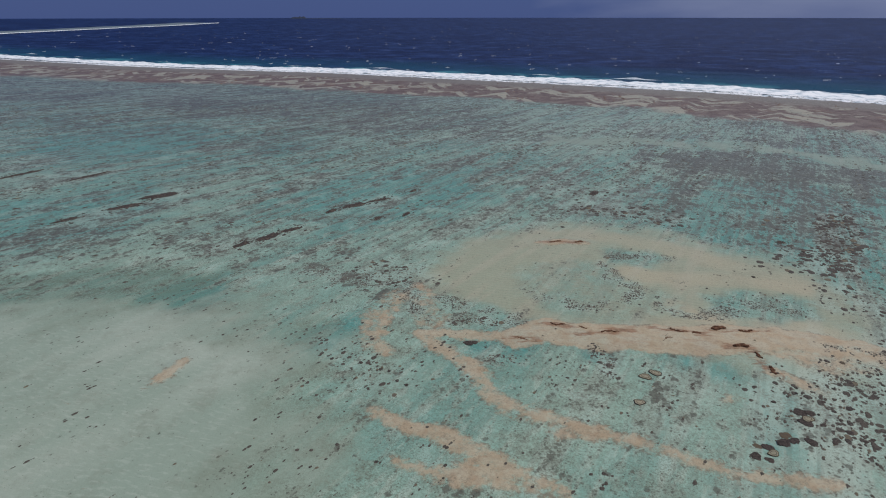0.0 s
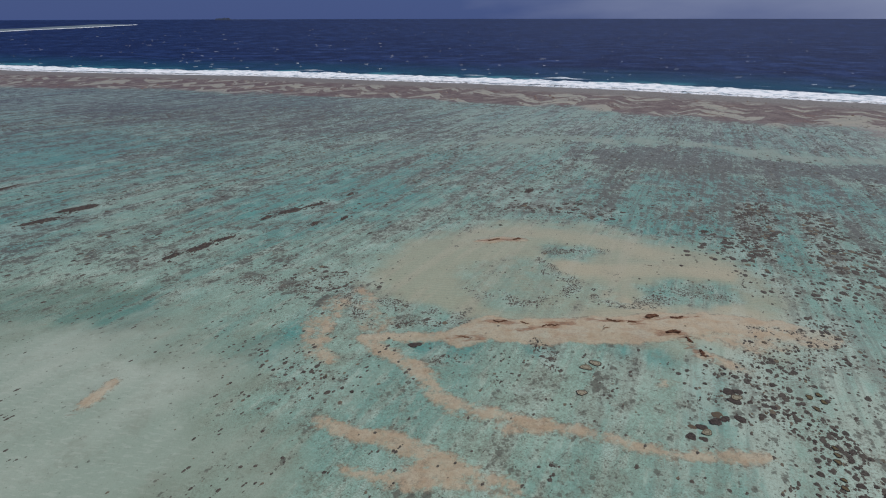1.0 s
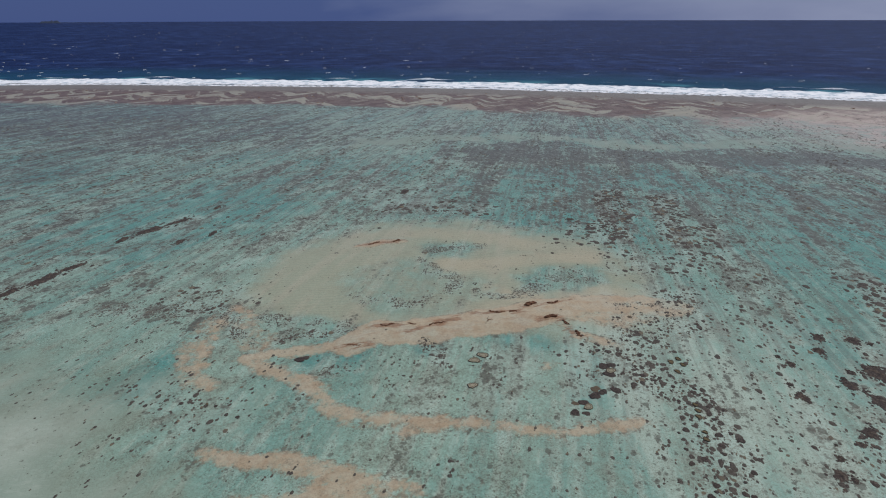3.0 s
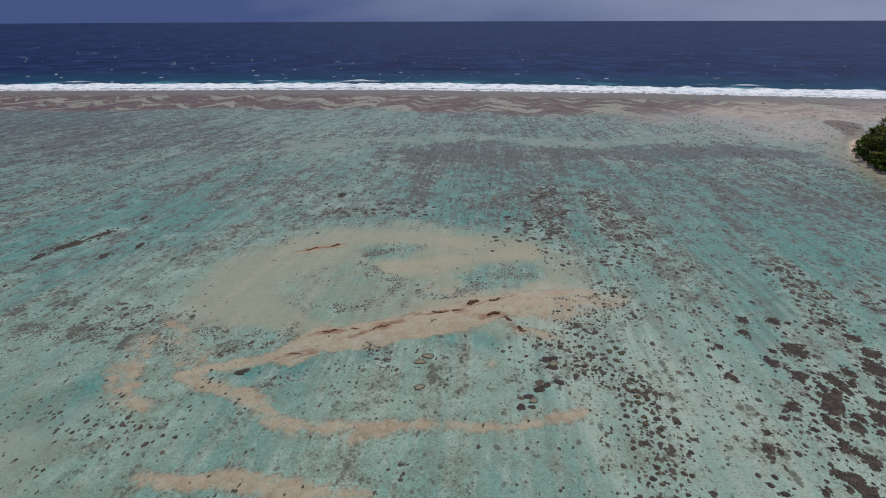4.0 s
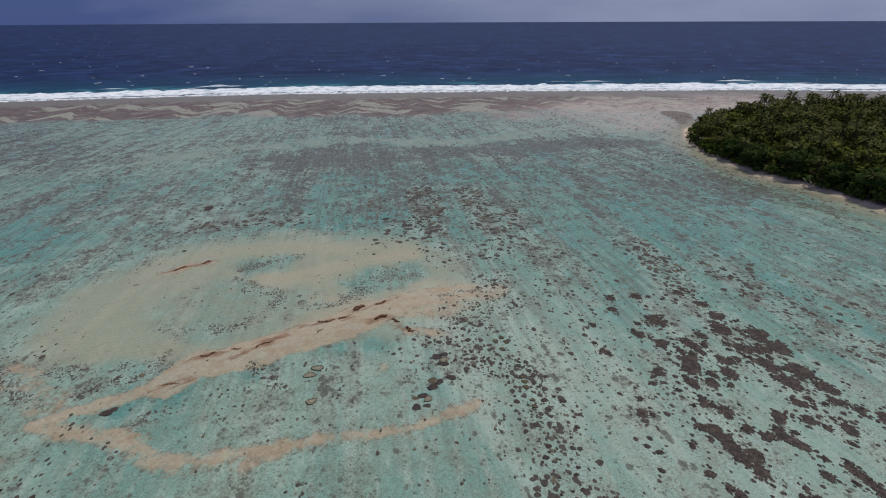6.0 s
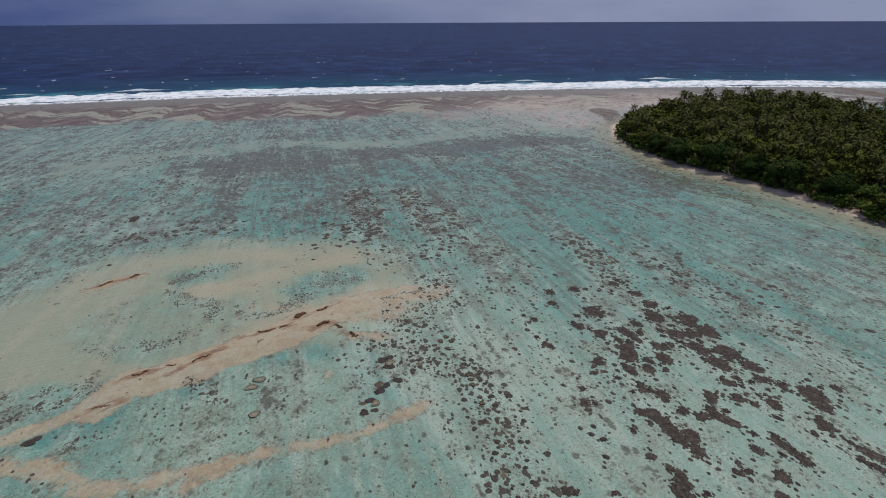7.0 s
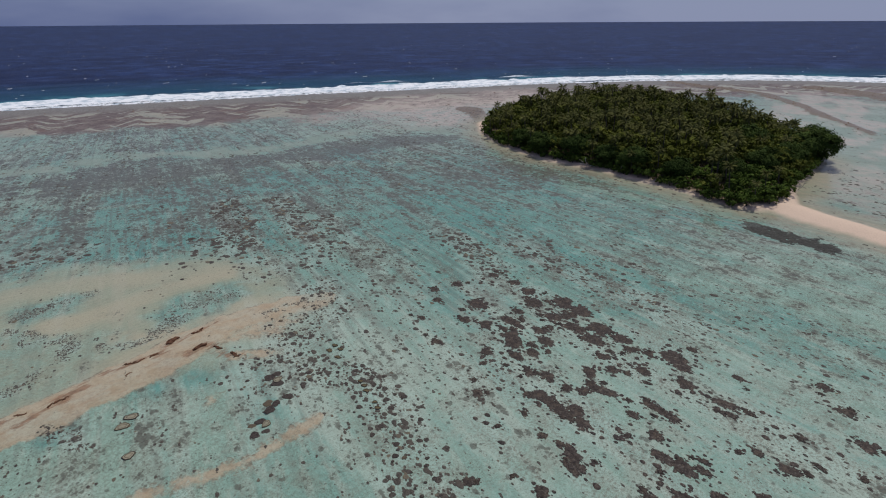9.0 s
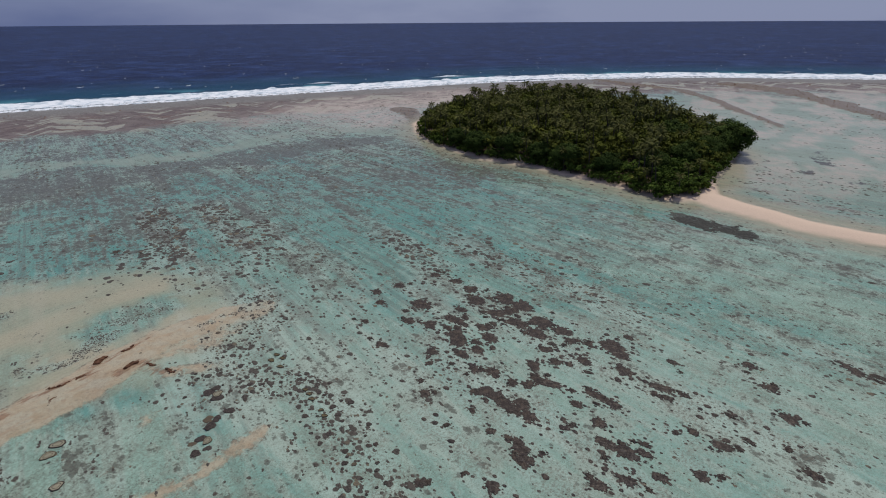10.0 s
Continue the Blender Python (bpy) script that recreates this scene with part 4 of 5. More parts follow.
def lump(seed, around=10, rings=3, rough=0.28, flat=0.35, hollow=0.0):
    """A low knobbly dome of radius about 1, with an uneven outline."""
    r = np.random.RandomState(seed)
    th = np.arange(around) * 2 * math.pi / around
    prof = 1 + rough * (0.6 * np.sin(2 * th + r.uniform(0, 6)) + 0.5 * np.sin(3 * th + r.uniform(0, 6)) + r.uniform(-0.7, 0.7, around))
    verts, faces = [], []
    for k in range(rings):
        f = k / rings
        rad = (1.0, 0.93, 0.66, 0.4, 0.2)[k] if rings > 2 else (1.0, 0.72)[k]
        h = (-0.25, 0.62, 0.95 - hollow * 0.3, 1.0 - hollow * 0.9, 1.0 - hollow)[k] if rings > 2 else (-0.25, 0.8)[k]
        for a, pr in zip(th, prof):
            verts.append((rad * pr * math.cos(a), rad * pr * math.sin(a), flat * h * (1 + 0.25 * r.uniform(-1, 1) * (k > 0))))
    verts.append((0, 0, flat * (1.0 - hollow)))
    for k in range(rings - 1):
        for a in range(around):
            b = (a + 1) % around
            faces.append((k * around + a, k * around + b, (k + 1) * around + b, (k + 1) * around + a))
    top = len(verts) - 1
    for a in range(around):
        faces.append(((rings - 1) * around + a, (rings - 1) * around + (a + 1) % around, top))
    return np.array(verts), faces


def strew(name, xs, ys, sizes, material, label, category, seed, around=7, rings=2, drawn=1.5, flat=0.3, variants=6):
    """Many small lumps joined into one piece of stuff."""
    r = np.random.RandomState(seed)
    kinds = [lump(seed * 50 + k, around, rings, 0.17, flat) for k in range(variants)]
    zs = bed_height(xs, ys)
    all_v, all_f, at = [], [], 0
    pick = r.randint(0, variants, len(xs))
    for k, (v, f) in enumerate(kinds):
        idx = np.where(pick == k)[0]
        if not len(idx):
            continue
        ang = r.uniform(0, 2 * math.pi, len(idx))
        # grown out along the streaks
        vx = v[None, :, 0] * np.cos(ang)[:, None] - v[None, :, 1] * np.sin(ang)[:, None]
        vy = v[None, :, 0] * np.sin(ang)[:, None] + v[None, :, 1] * np.cos(ang)[:, None]
        st = r.uniform(1.0, drawn, len(idx))[:, None]
        u, w = vy * st, vx / np.sqrt(st)
        way = flow_at(xs[idx], ys[idx])[:, None]
        wx = u * np.sin(way) + w * np.cos(way)
        wy = u * np.cos(way) - w * np.sin(way)
        sz = sizes[idx][:, None]
        P = np.stack([xs[idx][:, None] + wx * sz, ys[idx][:, None] + wy * sz, zs[idx][:, None] + v[None, :, 2] * np.minimum(sz, 1.2) + 0 * wx], 2)
        n = v.shape[0]
        all_v.append(P.reshape(-1, 3))
        offs = at + np.arange(len(idx)) * n
        for size in (3, 4):
            some = np.array([face for face in f if len(face) == size])
            all_f.extend((offs[:, None, None] + some[None]).reshape(-1, size).tolist())
        at += n * len(idx)
    ob = part(name, mesh_of(name, np.concatenate(all_v), all_f), material)
    return tagged(ob, label, category, kind="stuff")


def scatter(n, x0, x1, y0, y1, density, seed):
    """Random places kept by a chance that density(x, y) gives."""
    r = np.random.RandomState(seed)
    x, y = r.uniform(x0, x1, n), r.uniform(y0, y1, n)
    keep = r.random_sample(n) < density(x, y)
    return x[keep], y[keep]


def in_water(x, y):
    c = plan(x, y)
    return (c["land"] < -2) & (c["sd"] < -30), c


def near_density(x, y):
    ok, c = in_water(x, y)
    clump = fade(0.46, 0.72, 0.55 * streaks(x, y, 4, 16, 3) + 0.45 * fbm(x / 2.5, y / 2.5, 2, 77))
    base = 0.05 + 0.5 * clump
    base = base * (1 - 0.85 * fade(0.3, 0.9, c["bank"])) * (1 - 0.93 * c["tan"]) * (1 - 0.75 * c["peach"])
    return ok * np.clip(base * 0.5 + 0.5 * head_weight(x, y), 0, 1)


def far_density(x, y):
    ok, c = in_water(x, y)
    patch = fade(60, 20, line_dist(x, y, [(245, 112), (205, 135), (165, 165)])[0])
    clump = fade(0.44, 0.66, 0.6 * streaks(x, y, 7, 45, 4) + 0.4 * fbm(x / 6, y / 6, 3, 78))
    base = (0.05 + 0.8 * clump) * 1.1 * fade(125, 260, np.hypot(x, y))
    base = base * (1 + 1.2 * patch) * (1 - 0.9 * fade(0.3, 0.9, c["bank"])) * (1 - 0.95 * c["tan"]) * (1 - 0.85 * c["flat"]) * (1 - 0.75 * fade(0.4, 0.9, c["teal"]))
    return ok * np.clip(base, 0, 1)


x, y = scatter(112000, -75, 215, -60, 175, near_density, 11)
r_ = np.random.RandomState(12)
# a third of them grow in tight little clusters
pick_ = r_.random_sample(len(x)) < 0.33
x = np.concatenate([x] + [x[pick_] + r_.normal(0, 0.26, pick_.sum()) for _ in range(2)])
r_ = np.random.RandomState(12)
pick_ = r_.random_sample(len(y)) < 0.33
y = np.concatenate([y] + [y[pick_] + r_.normal(0, 0.31, pick_.sum()) for _ in range(2)])
strew("small_corals", x, y, 0.09 + 0.29 * r_.random_sample(len(x)) ** 2.4, MAT_CORAL, "small dark brown corals strewn over the lagoon floor", "coral", 13, 7, 2, 1.5, 0.09)
x, y = scatter(42000, -30, 190, -50, 185, lambda x, y: in_water(x, y)[0] * (0.002 + 0.85 * head_weight(x, y) * fade(0.26, 0.5, fbm(x / 4, y / 4, 3, 82))) * (1 - 0.8 * plan(x, y)["tan"]), 14)
strew("coral_clumps", x, y, (0.18 + 0.46 * r_.random_sample(len(x)) ** 2.0) * (1 + 0.65 * fade(120, 165, np.hypot(x, y))), MAT_CORAL, "clustered dark brown coral clumps in clear shallow water", "coral", 15, 11, 3, 1.35, 0.09)
x, y = scatter(120000, -40, 95, 85, 145, lambda x, y: 0.75 * thicket_weight(x, y), 22)
strew("coral_thickets", x, y, 0.07 + 0.18 * r_.random_sample(len(x)) ** 2, MAT_CORAL, "speckled thickets of small dark coral among tan sand", "coral", 23, 6, 2, 1.4, 0.1)
x, y = scatter(105000, -330, 470, -110, 430, far_density, 16)
strew("far_corals", x, y, 0.26 + 0.6 * r_.random_sample(len(x)) ** 2.2, MAT_CORAL, "dark coral crumbs streaking the far lagoon", "coral", 17, 6, 2, 1.5, 0.14)
x, y = scatter(9000, -500, 740, -120, 640, lambda x, y: fade(-150, -120, reef_side(x, y)) * (reef_side(x, y) < -30) * (plan(x, y)["land"] < -3) * fade(0.5, 0.7, fbm(x / 14, y / 14, 3, 79)), 18)
strew("reef_stones", x, y, 0.3 + 0.9 * r_.random_sample(len(x)) ** 3, MAT_ROCK, "reddish brown stones scattered on the bare reef flat", "stones", 19, 6, 2, 1.2, 0.5)
x, y = scatter(5200, 330, 660, -125, 230, lambda x, y: plan(x, y)["rust"] * (plan(x, y)["land"] < -2), 20)
strew("rubble_bank_stones", x, y, 0.18 + 0.34 * r_.random_sample(len(x)) ** 2, MAT_RUST, "rust brown rubble heaped on the reef flat", "stones", 21, 6, 2, 1.3, 0.6)


def mound(name, seed, around=84, rings=4, rough=0.5, height=0.2):
    """A wide low mat with a deeply frayed rim, about 1 in radius."""
    r = np.random.RandomState(seed)
    th = np.arange(around) * 2 * math.pi / around
    prof = 0.12 + 1.3 * fbm(1.7 * np.cos(th) + 50 + seed * 3.7, 1.7 * np.sin(th) + 50, 4, seed) + 0.5 * fbm(6 * np.cos(th) + 70 + seed, 6 * np.sin(th) + 70, 3, seed + 5) + 0.4 * (fbm(15 * np.cos(th) + 90 + seed, 15 * np.sin(th) + 90, 2, seed + 9) - 0.5) + rough * 0.26 * r.uniform(-1, 1, around)
    prof = np.clip(prof, 0.25, 1.5)
    verts, faces = [], []
    for k in range(rings):
        f = 1 - k / rings
        soft = 1 + (prof - 1) * f ** 0.5
        for a, pr in zip(th, soft):
            verts.append((f * pr * math.cos(a), f * pr * math.sin(a), (-0.08 if k == 0 else height * (0.55 + 0.45 * (1 - f)) * r.uniform(0.6, 1.25))))
    verts.append((0, 0, height))
    for k in range(rings - 1):
        for a in range(around):
            b = (a + 1) % around
            faces.append((k * around + a, k * around + b, (k + 1) * around + b, (k + 1) * around + a))
    for a in range(around):
        faces.append(((rings - 1) * around + a, (rings - 1) * around + (a + 1) % around, len(verts) - 1))
    return mesh_of(name, verts, faces)


GX, GY = np.meshgrid(np.arange(-240, 480, 2.0), np.arange(-60, 260, 2.0))
GZ = bed_height(GX, GY)


def at_bed(x, y):
    """The bed's height at one place, read from a coarse table."""
    return float(GZ[int(round((y + 60) / 2)), int(round((x + 240) / 2))])


MAT_MESHES = [mound("weed_mat", 100 + k) for k in range(9)]
for me in MAT_MESHES:
    me.materials.append(MAT_MAT)
# x, y, half length, half width
MATS = [(120.3, 61.6, 2, 1.3), (111, 67.3, 1.8, 1.3), (105.5, 70.3, 1.7, 1.2), (101.2, 66.6, 1.5, 1), (104, 57.2, 4, 2.6), (95.8, 56.5, 1.8, 1.2),
        (96.5, 51.5, 2.4, 1.5), (119.1, 55.1, 2.2, 1.4), (116.3, 50.4, 2.6, 1.6), (111.4, 46.5, 3, 2), (115.2, 41, 3.4, 2.2), (112.9, 36.3, 3.4, 2.4),
        (107.3, 40.1, 2.8, 1.9), (105, 35.1, 2.8, 2), (105.6, 48.3, 1.9, 1.3), (100.5, 47.5, 4.2, 1.8), (107.4, 30, 3.6, 2.4), (102.1, 29.5, 3, 1.8),
        (105.2, 25, 2.8, 1.7), (99.9, 40.5, 2.4, 1.5), (96.6, 37.6, 2.8, 1.8), (95, 44.8, 2.6, 1.9), (92.3, 43.2, 2.6, 1.8), (88.5, 40.8, 2.2, 1.2)]
MATS_2 = [(91.4, 38.4, 2, 1.3), (86.6, 46.3, 1.7, 1.2), (85, 56.6, 1.9, 1.1), (91.9, 65, 1.2, 0.8), (97, 25.7, 1.8, 1.2), (93.3, 23.1, 1.7, 1.4),
        (90.6, 26.7, 2.2, 1.2), (85.4, 32.8, 2.3, 1.5), (84.7, 36.4, 1.5, 1), (84.2, 25.6, 1.6, 1.3), (86.1, 22.7, 3.4, 1.3), (83.8, 28.4, 1.4, 0.9),
        (79, 31.6, 2.6, 1.6), (77.6, 28.4, 2.4, 1.3), (78.4, 25, 2.2, 1.2), (103.5, 14.7, 3.4, 2.2), (101.4, 12.7, 2.6, 1.8), (102.1, 22.3, 1.9, 1.3),
        (95.7, 18.1, 2.2, 1.3), (95.9, 10.8, 2.4, 1.5), (93.1, 4.2, 2.6, 1.3), (76.6, 26.7, 2, 1.1), (75.8, 23, 2.6, 1.4), (86.2, 14.5, 2.4, 1.2)]
MATS_4 = [(84.7, 10.9, 2.6, 1.2), (68.1, 22, 2.6, 1.2), (65.9, 20.4, 1.8, 1.1), (74.4, 10, 2.6, 1.2), (73.8, 6.9, 2.4, 1.1), (74.5, 4.5, 1.8, 1),
        (81.2, -6.2, 2, 1.2), (82.8, -1.9, 1.4, 1), (73.2, -3.3, 1.4, 1), (101.1, -13.2, 2.2, 1.2), (92.9, -15.7, 2.2, 1.1), (113.6, -27.6, 4, 1.3),
        (107.6, -10.2, 1.8, 1), (65.2, 9.3, 1.8, 1.1), (67.9, 6, 2.2, 1.2), (70.5, 1.7, 1.7, 1), (55.1, 32.3, 1.3, 0.9), (58.9, 22.9, 1.6, 1), (78.6,
        12.1, 1.8, 1.1), (82.1, 16.5, 1.7, 1.1), (102.6, 2.9, 1.5, 0.9), (80.2, -17.9, 1.8, 0.9), (69.2, 24.2, 1.2, 0.8), (74, 41.3, 1.5, 1)]
MATS_3 = [(-57, 150, 3.0, 1.1), (-51, 156, 4.6, 1.6), (-46, 162, 3.4, 1.2), (-37, 181, 3.0, 1.0), (-30, 187, 5.0, 1.8), (-22, 193, 4.6, 1.2), (-11, 204, 2.6, .9), (-108, 186, 6.0, 1.8),
          (-101, 198, 6.5, 2.0), (-172, 228, 9.0, 1.4), (-143, 224, 10.0, 1.2), (-21, 173, 2.2, 1.0), (-12, 177, 2.8, .9), (-120, 172, 4.0, 1.4), (97, 152, 1.4, .9),
          (55, 200, 3.4, 1.4)]
r_ = random.Random(8)
tufts = []
more_x, more_y = scatter(1700, 50, 130, -35, 70, lambda x, y: 0.13 * mat_weight(x, y), 33)
more = [(gx, gy, r_.uniform(0.4, 1.2), r_.uniform(0.35, 0.8)) for gx, gy in zip(more_x.tolist(), more_y.tolist())]
side, scraps, mats_left = [], [], 290
for p, q, u, v in MATS + MATS_2 + MATS_4:
    bend = float(flow_at(p, q))
    for _ in range(int(0.5 + 0.6 * u)):
        ox, oy, k = r_.gauss(0, 1.15 * v), r_.gauss(0, 1.0 * u), r_.uniform(0.14, 0.4)
        side.append((p + oy * math.sin(bend) + ox * math.cos(bend), q + oy * math.cos(bend) - ox * math.sin(bend), k * u + 0.2, k * v + 0.2))
for mx, my, long, wide in [(p, q, 0.86 * u, 0.95 * v) for p, q, u, v in MATS + MATS_2 + MATS_4] + [(p, q, 1.0 * u, 1.12 * v) for p, q, u, v in MATS_3] + side + more:
    way = float(flow_at(mx, my))
    lean = r_.uniform(-0.45, 0.45)
    me, where = r_.choice(MAT_MESHES), Matrix.LocRotScale((mx, my, at_bed(mx, my)), Euler((0, 0, -way + lean)), (wide, long, 0.9))
    if mats_left:
        mats_left -= 1
        ob = new("weed_mat", me)
        ob.matrix_world = where
        tagged(ob, "dark brown frayed weed-covered coral mat on pale sand", "coral patch", "coral mats")
    else:
        scraps.append((me, where))
    for _ in range(int(9 + 6 * long)):
        ox, oy = r_.gauss(0, wide * 0.85), r_.gauss(0, long * 0.8)
        tufts.append((mx + oy * math.sin(way) + ox * math.cos(way), my + oy * math.cos(way) - ox * math.sin(way), r_.uniform(0.06, 0.34) * wide ** 0.5 + 0.07))
sv, sf, at = [], [], 0
for me, where in scraps:
    n = len(me.vertices)
    sv += [tuple(where @ v.co) for v in me.vertices]
    sf += [tuple(k + at for k in p.vertices) for p in me.polygons]
    at += n
tagged(part("weed_mat_scraps", mesh_of("weed_mat_scraps", sv, sf), MAT_MAT), "small dark brown scraps of weed mat around the large ones", "coral patch", kind="stuff")
x, y = scatter(30000, -190, 140, -40, 240, lambda x, y: 0.8 * mat_weight(x, y), 34)
tx_ = np.concatenate([np.array([t[0] for t in tufts]), x])
ty_ = np.concatenate([np.array([t[1] for t in tufts]), y])
ts_ = np.concatenate([np.array([t[2] for t in tufts]), 0.15 + 0.55 * np.random.RandomState(4).random_sample(len(x)) ** 2])
strew("weed_tufts", tx_, ty_, ts_, MAT_MAT, "small dark brown tufts of weed around the coral mats", "weed", 35, 8, 2, 1.4, 0.2, 8)

x, y = scatter(16000, 160, 210, -30, 25, lambda x, y: 0.9 * fade(5.4, 1.4, line_dist(x, y, WEED)[0] + 9 * (fbm(x / 5, y / 5, 3, 72) - 0.5)), 36)
strew("weed_bed", x, y, 0.25 + 0.5 * np.random.RandomState(6).random_sample(len(x)), MAT_WEED, "dark patch of weed in the shallows beside the sand spit", "weed", 37, 9, 2, 1.6, 0.12, 8)

# coral heads that can be told apart, one by one
HEAD_MESHES = []
for k in range(10):
    v, f = lump(400 + k, 18, 5, 0.15, 0.2, 0.12 if k % 3 else 0.3)
    me = mesh_of("coral_head", v, f)
    me.materials.append(MAT_HEAD)
    HEAD_MESHES.append(me)


def coral_head(x, y, size, label="rounded dark brown coral head in shallow turquoise water"):
    ob = new("coral_head", r_.choice(HEAD_MESHES))
    ob.matrix_world = Matrix.LocRotScale((x, y, at_bed(x, y)), Euler((0, 0, r_.uniform(0, 6.28))), (size * r_.uniform(0.9, 1.2), size * r_.uniform(0.8, 1.0), 0.5))
    return tagged(ob, label, "coral", "coral heads")


for hx, hy, s in ((46, 66, .85), (47.6, 65.2, .75), (49, 68, .95), (47.3, 68.3, .8), (51.8, 69, 1.1), (53.6, 69.3, .9), (53, 70.6, .95), (56, 69, .9), (58, 73.6, 1.2), (58.6, 76.2, 1.1),
                  (60, 76, .8), (5, 97.5, .9), (6.3, 98, .7)):
    coral_head(hx, hy, s)
placed = []
tries = np.random.RandomState(31)
tx_, ty_ = scatter(12000, -22, 142, 26, 172, lambda x, y: head_weight(x, y) ** 1.5, 31)
for hx, hy in zip(tx_.tolist(), ty_.tolist()):
    s = 0.26 + 0.34 * tries.random_sample() ** 1.8
    if len(placed) == 265:
        break
    if any(math.hypot(hx - a, hy - b) < (s + c) * 0.75 for a, b, c in placed):
        continue
    placed.append((hx, hy, s))
for hx, hy, s in placed:
    coral_head(hx, hy, s)


def micro_atoll(lobes, label, top=None):
    """A flat-topped coral with a dark raised rim round a pale worn top; lobes: x, y, radius."""
    root = tagged(new("micro_atoll"), label, "coral", "micro atolls")
    x0, y0, _ = lobes[0]
    root.matrix_world = pose(x0, y0, at_bed(x0, y0))
    for x, y, rad in lobes:
        n = 26
        wob = [1 + 0.16 * math.sin(2 * k * 6.283 / n + rad * 9) + 0.1 * math.sin(3 * k * 6.283 / n + x) + 0.1 * r_.uniform(-1, 1) for k in range(n)]
        for name, rings, mat in (("rim", ((1.0, -0.1), (1.01, 0.12), (0.92, 0.17), (0.83, 0.1)), MAT_HEAD), ("worn_top", ((0.84, 0.10), (0.6, 0.13), (0.3, 0.11), (0.05, 0.13)), top or MAT_RIM), ("inner_ring", ((0.62, 0.1), (0.58, 0.155), (0.53, 0.155), (0.49, 0.1)), MAT_HEAD)):
            vs = [(x - x0 + rad * f * w * math.cos(k * 6.283 / n), y - y0 + rad * f * w * math.sin(k * 6.283 / n), h) for f, h in rings for k, w in enumerate(wob)]
            fs = [(a * n + k, a * n + (k + 1) % n, (a + 1) * n + (k + 1) % n, (a + 1) * n + k) for a in range(len(rings) - 1) for k in range(n)]
            part(name, mesh_of(name, vs, fs), mat, root)
    return root


micro_atoll([(38.5, 87.1, 1.0), (36.3, 86.0, 0.95)], "large lobed coral ring with pale worn top and dark rim")
micro_atoll([(32.9, 78.6, 0.85)], "round coral ring with pale worn top and dark rim")
micro_atoll([(58.7, 74.5, 0.85)], "round coral ring with pinkish worn top beside dark heads")
micro_atoll([(48.9, 66.6, 0.75)], "small round coral ring with pinkish worn top")
for ax, ay, ar in ((71, 73, .9), (72.5, 71.5, .8), (73, 73.4, .8), (70, 70, .75), (66, 61, .7), (65.3, 59.6, .7), (64.3, 58.3, .75), (62.5, 55, .6), (61.5, 53.6, .7)):
    micro_atoll([(ax, ay, 0.68 * ar)], "small golden brown coral ring on pale sand", MAT_GOLD)

# rust coloured ledges that crop out along the great sand bar
def ledge(x, y, long, wide, high, turn):
    """A broken ledge: flat slabs of uneven size that overlap along a line."""
    root = tagged(new("rock_ledge"), "rust brown ledge of beach rock cropping out of the sand bar", "rock ledge", "rock ledges")
    n = int(7 + long * 5)
    for k in range(n):
        s = -1 + 2 * (k + r_.uniform(0, 0.8)) / n
        size = wide * r_.uniform(0.3, 0.75) * (1.15 - s * s * 0.7)
        v, f = lump(700 + int(x * 7) + k, 11, 3, 0.42, high * r_.uniform(0.5, 1.0) / max(size, 0.1))
        a, off = r_.uniform(-0.5, 0.5), 0.4 * math.sin(2.2 * s + x) + wide * r_.gauss(0, 0.35)
        vs = [(s * long + size * (1.9 * p * math.cos(a) - 0.8 * q * math.sin(a)), off + size * (1.9 * p * math.sin(a) + 0.8 * q * math.cos(a)), size * h) for p, q, h in v]
        part("slab", mesh_of("slab", vs, f, False), MAT_RUST, root)
    root.matrix_world = pose(x, y, at_bed(x, y), 0, 0, turn)


for lx, ly, ll, lw, lh, lt in ((16, 98.9, 2.2, .34, .16, -4), (24, 104.3, 2.2, .34, .18, -14), (34, 101.3, 2.6, .36, .2, 10), (48, 101.7, 2.6, .38, .22, -14), (51.5, 100.6, 1.2, .4, .2, -20),
                               (56.6, 102.5, 1.5, .8, .45, -4), (61.8, 101.4, 2.0, .42, .28, -8), (57.9, 95.5, 1.9, .62, .42, -8), (60, 92.6, 1.3, .4, .24, -60), (60, 87.6, 1.8, .4, .22, -74),
                               (32, 151, 2.4, .4, .22, 4), (38.6, 150.7, 1.5, .55, .28, -4), (45, 98.6, 1.4, .3, .14, 6), (29, 103, 1.3, .28, .14, -12)):
    ledge(lx, ly, ll * 0.7, lw * 0.8, lh, lt)

# ================= trees of the island =================


def tube(path, radii, sides=7):
    vs, fs = [], []
    for (x, y, z), rad in zip(path, radii):
        for k in range(sides):
            a = 2 * math.pi * k / sides
            vs.append((x + rad * math.cos(a), y + rad * math.sin(a), z))
    for i in range(len(path) - 1):
        for k in range(sides):
            b = (k + 1) % sides
            fs.append((i * sides + k, i * sides + b, (i + 1) * sides + b, (i + 1) * sides + k))
    return vs, fs


